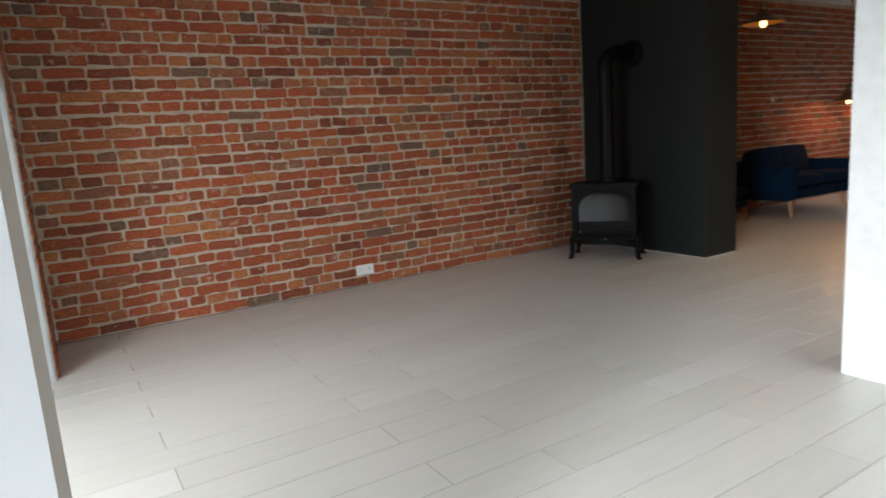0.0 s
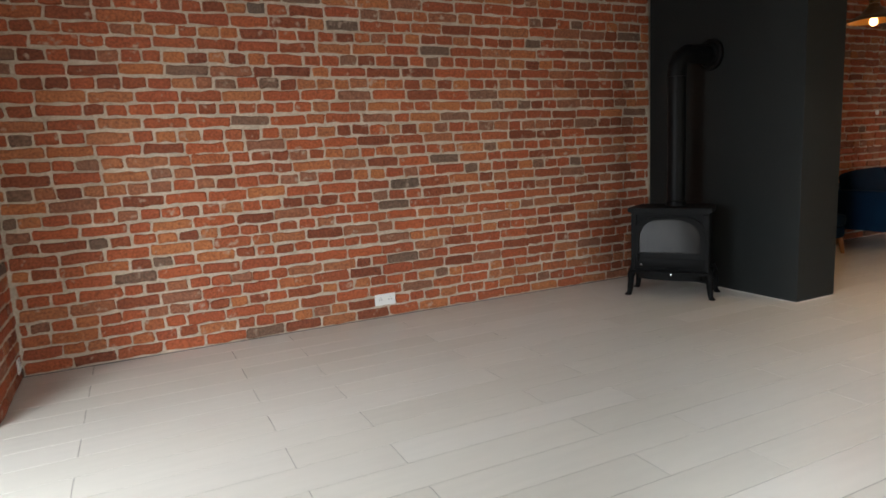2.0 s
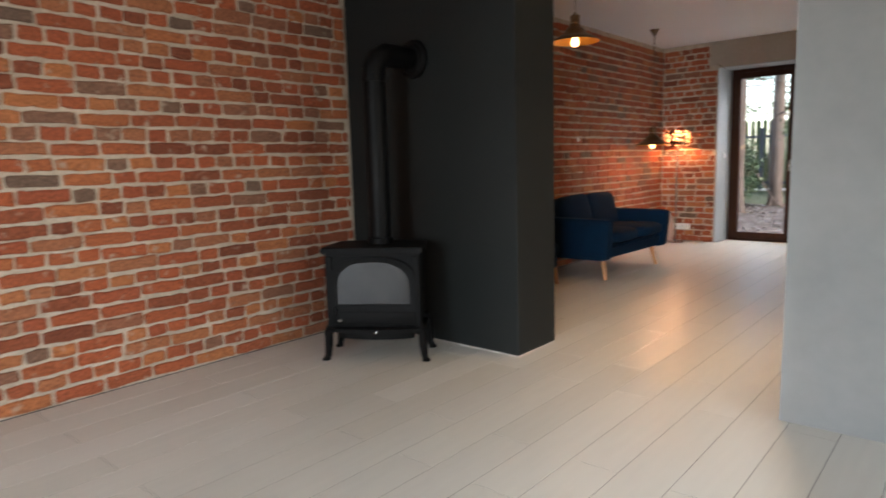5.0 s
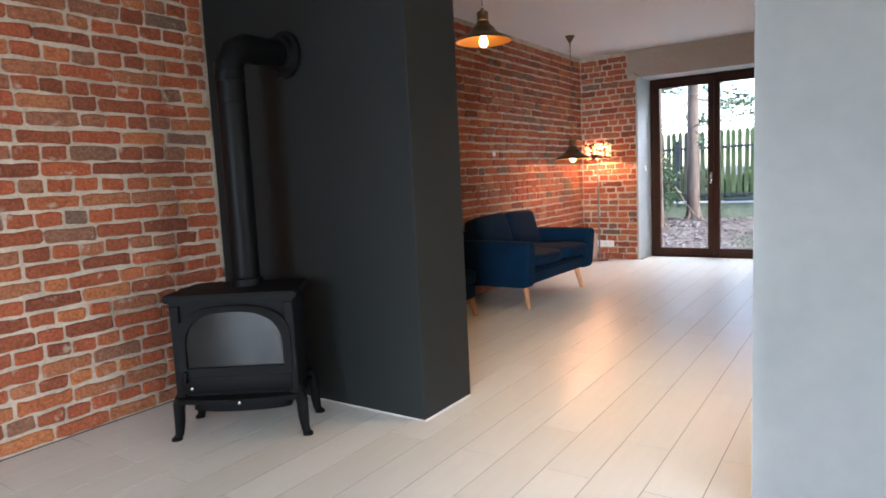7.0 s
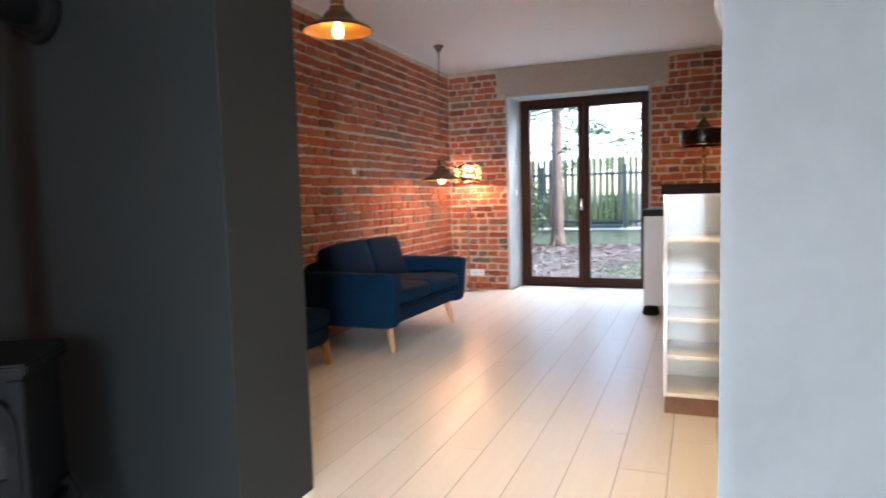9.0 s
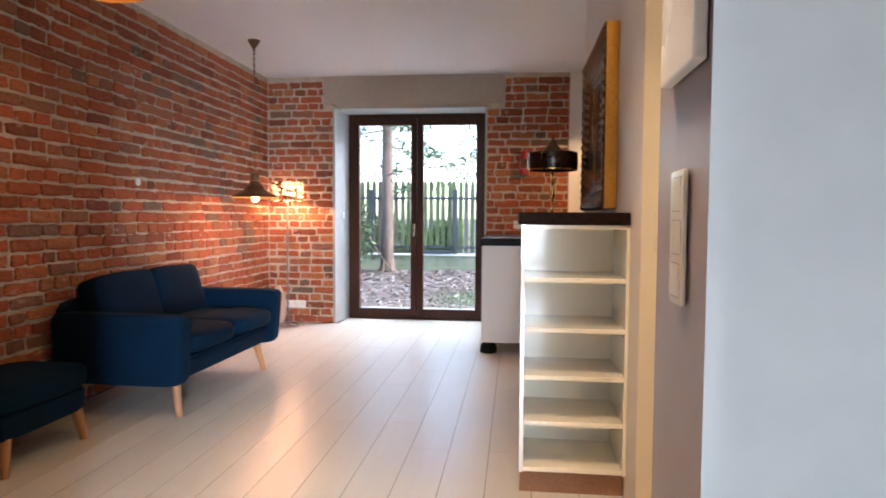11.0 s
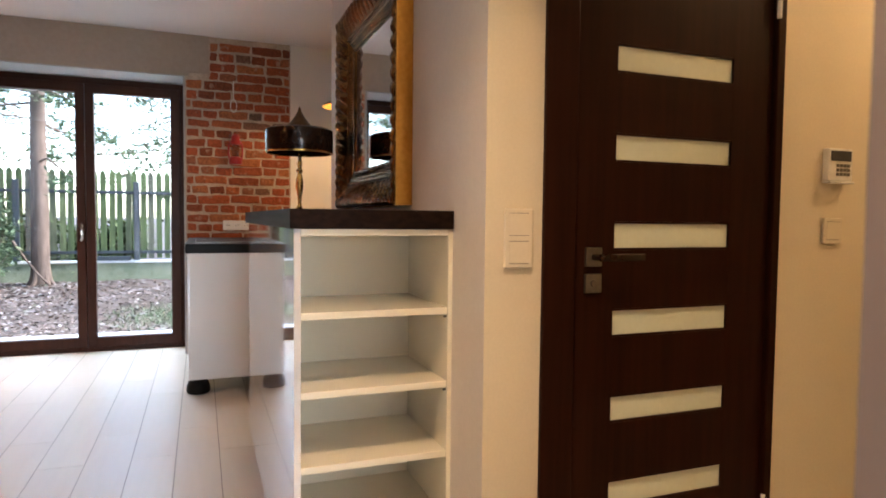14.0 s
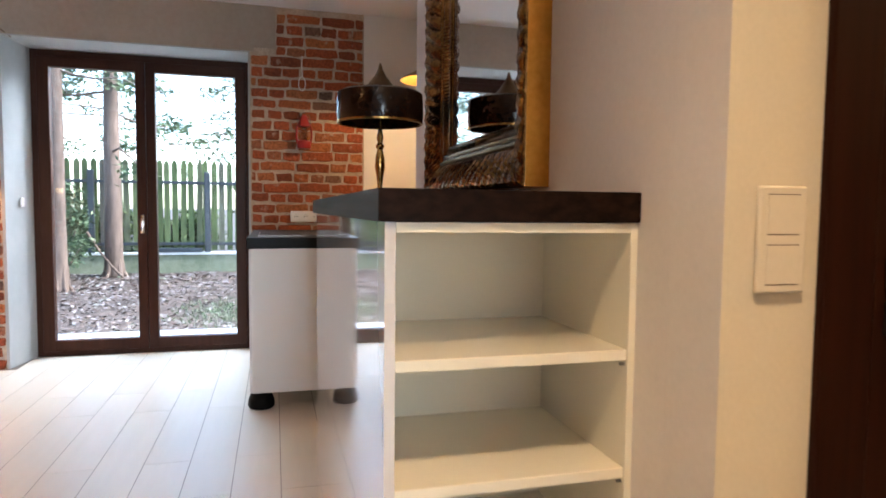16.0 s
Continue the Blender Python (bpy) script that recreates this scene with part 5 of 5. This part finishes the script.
floor = single("floor", boxes((-3.7, 11.25, -2.6, 4.984, -0.12, -0.0010)), GROUT, "pale wood-look plank tile floor with thin dark joints", "floor", kind="structure")
TL, TW, GAP = 1.2165, 0.2015, 0.0028
near_tile, far_tile = [], []
for r in range(-26, 26):
    yc = 2.645 + (r + 0) * TW
    if yc < -2.35 or yc > 4.98:
        continue
    start = 1.085 if r % 2 == 0 else 1.49
    for k in range(-6, 10):
        xa, xb = start + k * TL, start + (k + 1) * TL
        xa, xb = max(xa, -3.4), min(xb, 10.85 if not (2.6 < yc < 4.1) else 11.21)
        ya, yb = max(yc - TW / 2, -2.3), min(yc + TW / 2, 4.978)
        if xb - xa < 0.05 or yb - ya < 0.02:
            continue
        row = (xa, xb, ya, yb, r * 40 + k)
        (near_tile if (ya > 0.35 and xa > -0.5 and xb < 10.9) else far_tile).append(row)
near_tile.sort(key=lambda q: abs((q[2] + q[3]) / 2 - 2.6))
far_tile += near_tile[290:]
near_tile = near_tile[:290]
kinds = {}
for xa, xb, ya, yb, sd in near_tile:
    w, h = round(xb - xa - GAP, 4), round(yb - ya - GAP, 4)
    key = (w, h)
    if key not in kinds:
        kinds[key] = piece_mesh("tile", w, h, 0.004, 5, TILE, 0.0002, 0.0001)
    ob = new("tile", kinds[key])
    ob.parent = floor
    ob.matrix_basis = pose((xa + xb) / 2, (ya + yb) / 2, 0)
joined("far_tiles", [(pose((xa + xb) / 2, (ya + yb) / 2, 0), xb - xa - GAP, yb - ya - GAP, 0.004, 5, 0.0002, 0.0001) for xa, xb, ya, yb, sd in far_tile], TILE, floor,
       "pale wood-look floor tiles")


# ---- bricks ----
COURSE = 0.081


def bond(u0, u1, top, holes, seed):
    """Courses of stretchers and headers between u0 and u1; holes are (u0, u1, v0, v1). Gives (u, v, w, h)."""
    rnd = random.Random(seed)
    out = []
    for i in range(int(top / COURSE) + 1):
        v0 = i * COURSE
        h = min(COURSE, top - v0) - rnd.uniform(0.012, 0.021)
        if h < 0.03:
            continue
        spans = [(u0, u1)]
        for a, b, c, d in holes:
            if v0 + 0.02 < d and v0 + COURSE - 0.02 > c:
                spans = [s for p, q in spans for s in ((p, min(q, a)), (max(p, b), q)) if s[1] - s[0] > 0.03]
        unit = 0.262 if i % 2 == 0 else 0.132
        u = u0 - (0.131 * ((i // 2) % 2) + (0.065 if i % 2 else 0.0)) + rnd.uniform(-0.03, 0.03)
        while u < u1:
            w = unit + rnd.uniform(-0.014, 0.014)
            if rnd.random() < 0.10:
                w = 0.132 if unit > 0.2 else 0.255
            for p, q in spans:
                a, b = max(u, p), min(u + w, q)
                if b - a > 0.035:
                    wave = 0.010 * noise.noise(Vector(((a + b) * 0.35, i * 0.33, seed)))
                    out.append(((a + b) / 2, min(max(v0 + COURSE / 2 + wave + rnd.uniform(-0.004, 0.004), h / 2 + 0.004), top - h / 2), b - a - rnd.uniform(0.009, 0.019), h))
            u += w
    return out


brick_kinds = {}


def lay_bricks(wall, basis, rows, is_near, seed, limit=290):
    """Bricks on a wall plane: basis takes (u, v, out) to the world."""
    rnd = random.Random(seed)
    near = sorted((r for r in rows if is_near(r[0], r[1])), key=lambda r: abs(r[1] - 1.2))[:limit]
    chosen = set(near)
    for u, v, w, h in near:
        big = w > 0.19
        key = (big, rnd.randrange(14))
        if key not in brick_kinds:
            brick_kinds[key] = piece_mesh("brick", 0.25 if big else 0.12, 0.068, 0.03, 100 + key[1] + 50 * big, BRICK, 0.0075, 0.0056)
        ob = new("brick", brick_kinds[key])
        ob.parent = wall
        ob.matrix_basis = basis @ pose(u, v, rnd.uniform(-0.005, 0.004), rnd.uniform(-1.6, 1.6), rnd.uniform(-1, 1), rnd.uniform(-0.7, 0.7)) @ Matrix.Diagonal((w / (0.25 if big else 0.12), h / 0.068, 1, 1))
    rest = [(basis @ pose(u, v, rnd.uniform(-0.005, 0.004), rnd.uniform(-1.6, 1.6), rnd.uniform(-1, 1), rnd.uniform(-0.7, 0.7)), w, h, 0.03, rnd.randrange(10 ** 6), 0.0075, 0.0056)
            for u, v, w, h in rows if (u, v, w, h) not in chosen]
    if rest:
        joined("bricks", rest, BRICK, wall, "old red and brown bricks")


# (u, v, out) for a wall that faces south, west or east
SOUTH = lambda x, y: Matrix(((1, 0, 0, x), (0, 0, -1, y), (0, 1, 0, 0), (0, 0, 0, 1)))
WEST = lambda x, y: Matrix(((0, 0, -1, x), (-1, 0, 0, y), (0, 1, 0, 0), (0, 0, 0, 1)))
EAST = lambda x, y: Matrix(((0, 0, 1, x), (1, 0, 0, y), (0, 1, 0, 0), (0, 0, 0, 1)))
lay_bricks(wall_north, SOUTH(0, 4.9725), bond(-0.10, CH_X0 - 0.001, H - 0.004, [], 3) + bond(CH_X1 + 0.001, 10.858, H - 0.004, [], 4), lambda u, v: 2.3 < u < 4.6 and v < 2.3, 5)
lay_bricks(wall_east, WEST(10.8525, 4.976), bond(0.0, 4.976 - 1.667, H - 0.004, [(4.976 - 4.335, 4.976 - 2.35, WO_Z + 0.019, 9), (4.976 - WO_Y1 - 0.016, 4.976 - WO_Y0 + 0.002, -1, WO_Z + 0.03)], 8),
           lambda u, v: True, 9)
lay_bricks(wall_pier_brick, EAST(-0.10, 4.116), bond(0, 0.852, H - 0.004, [], 12), lambda u, v: True, 13)
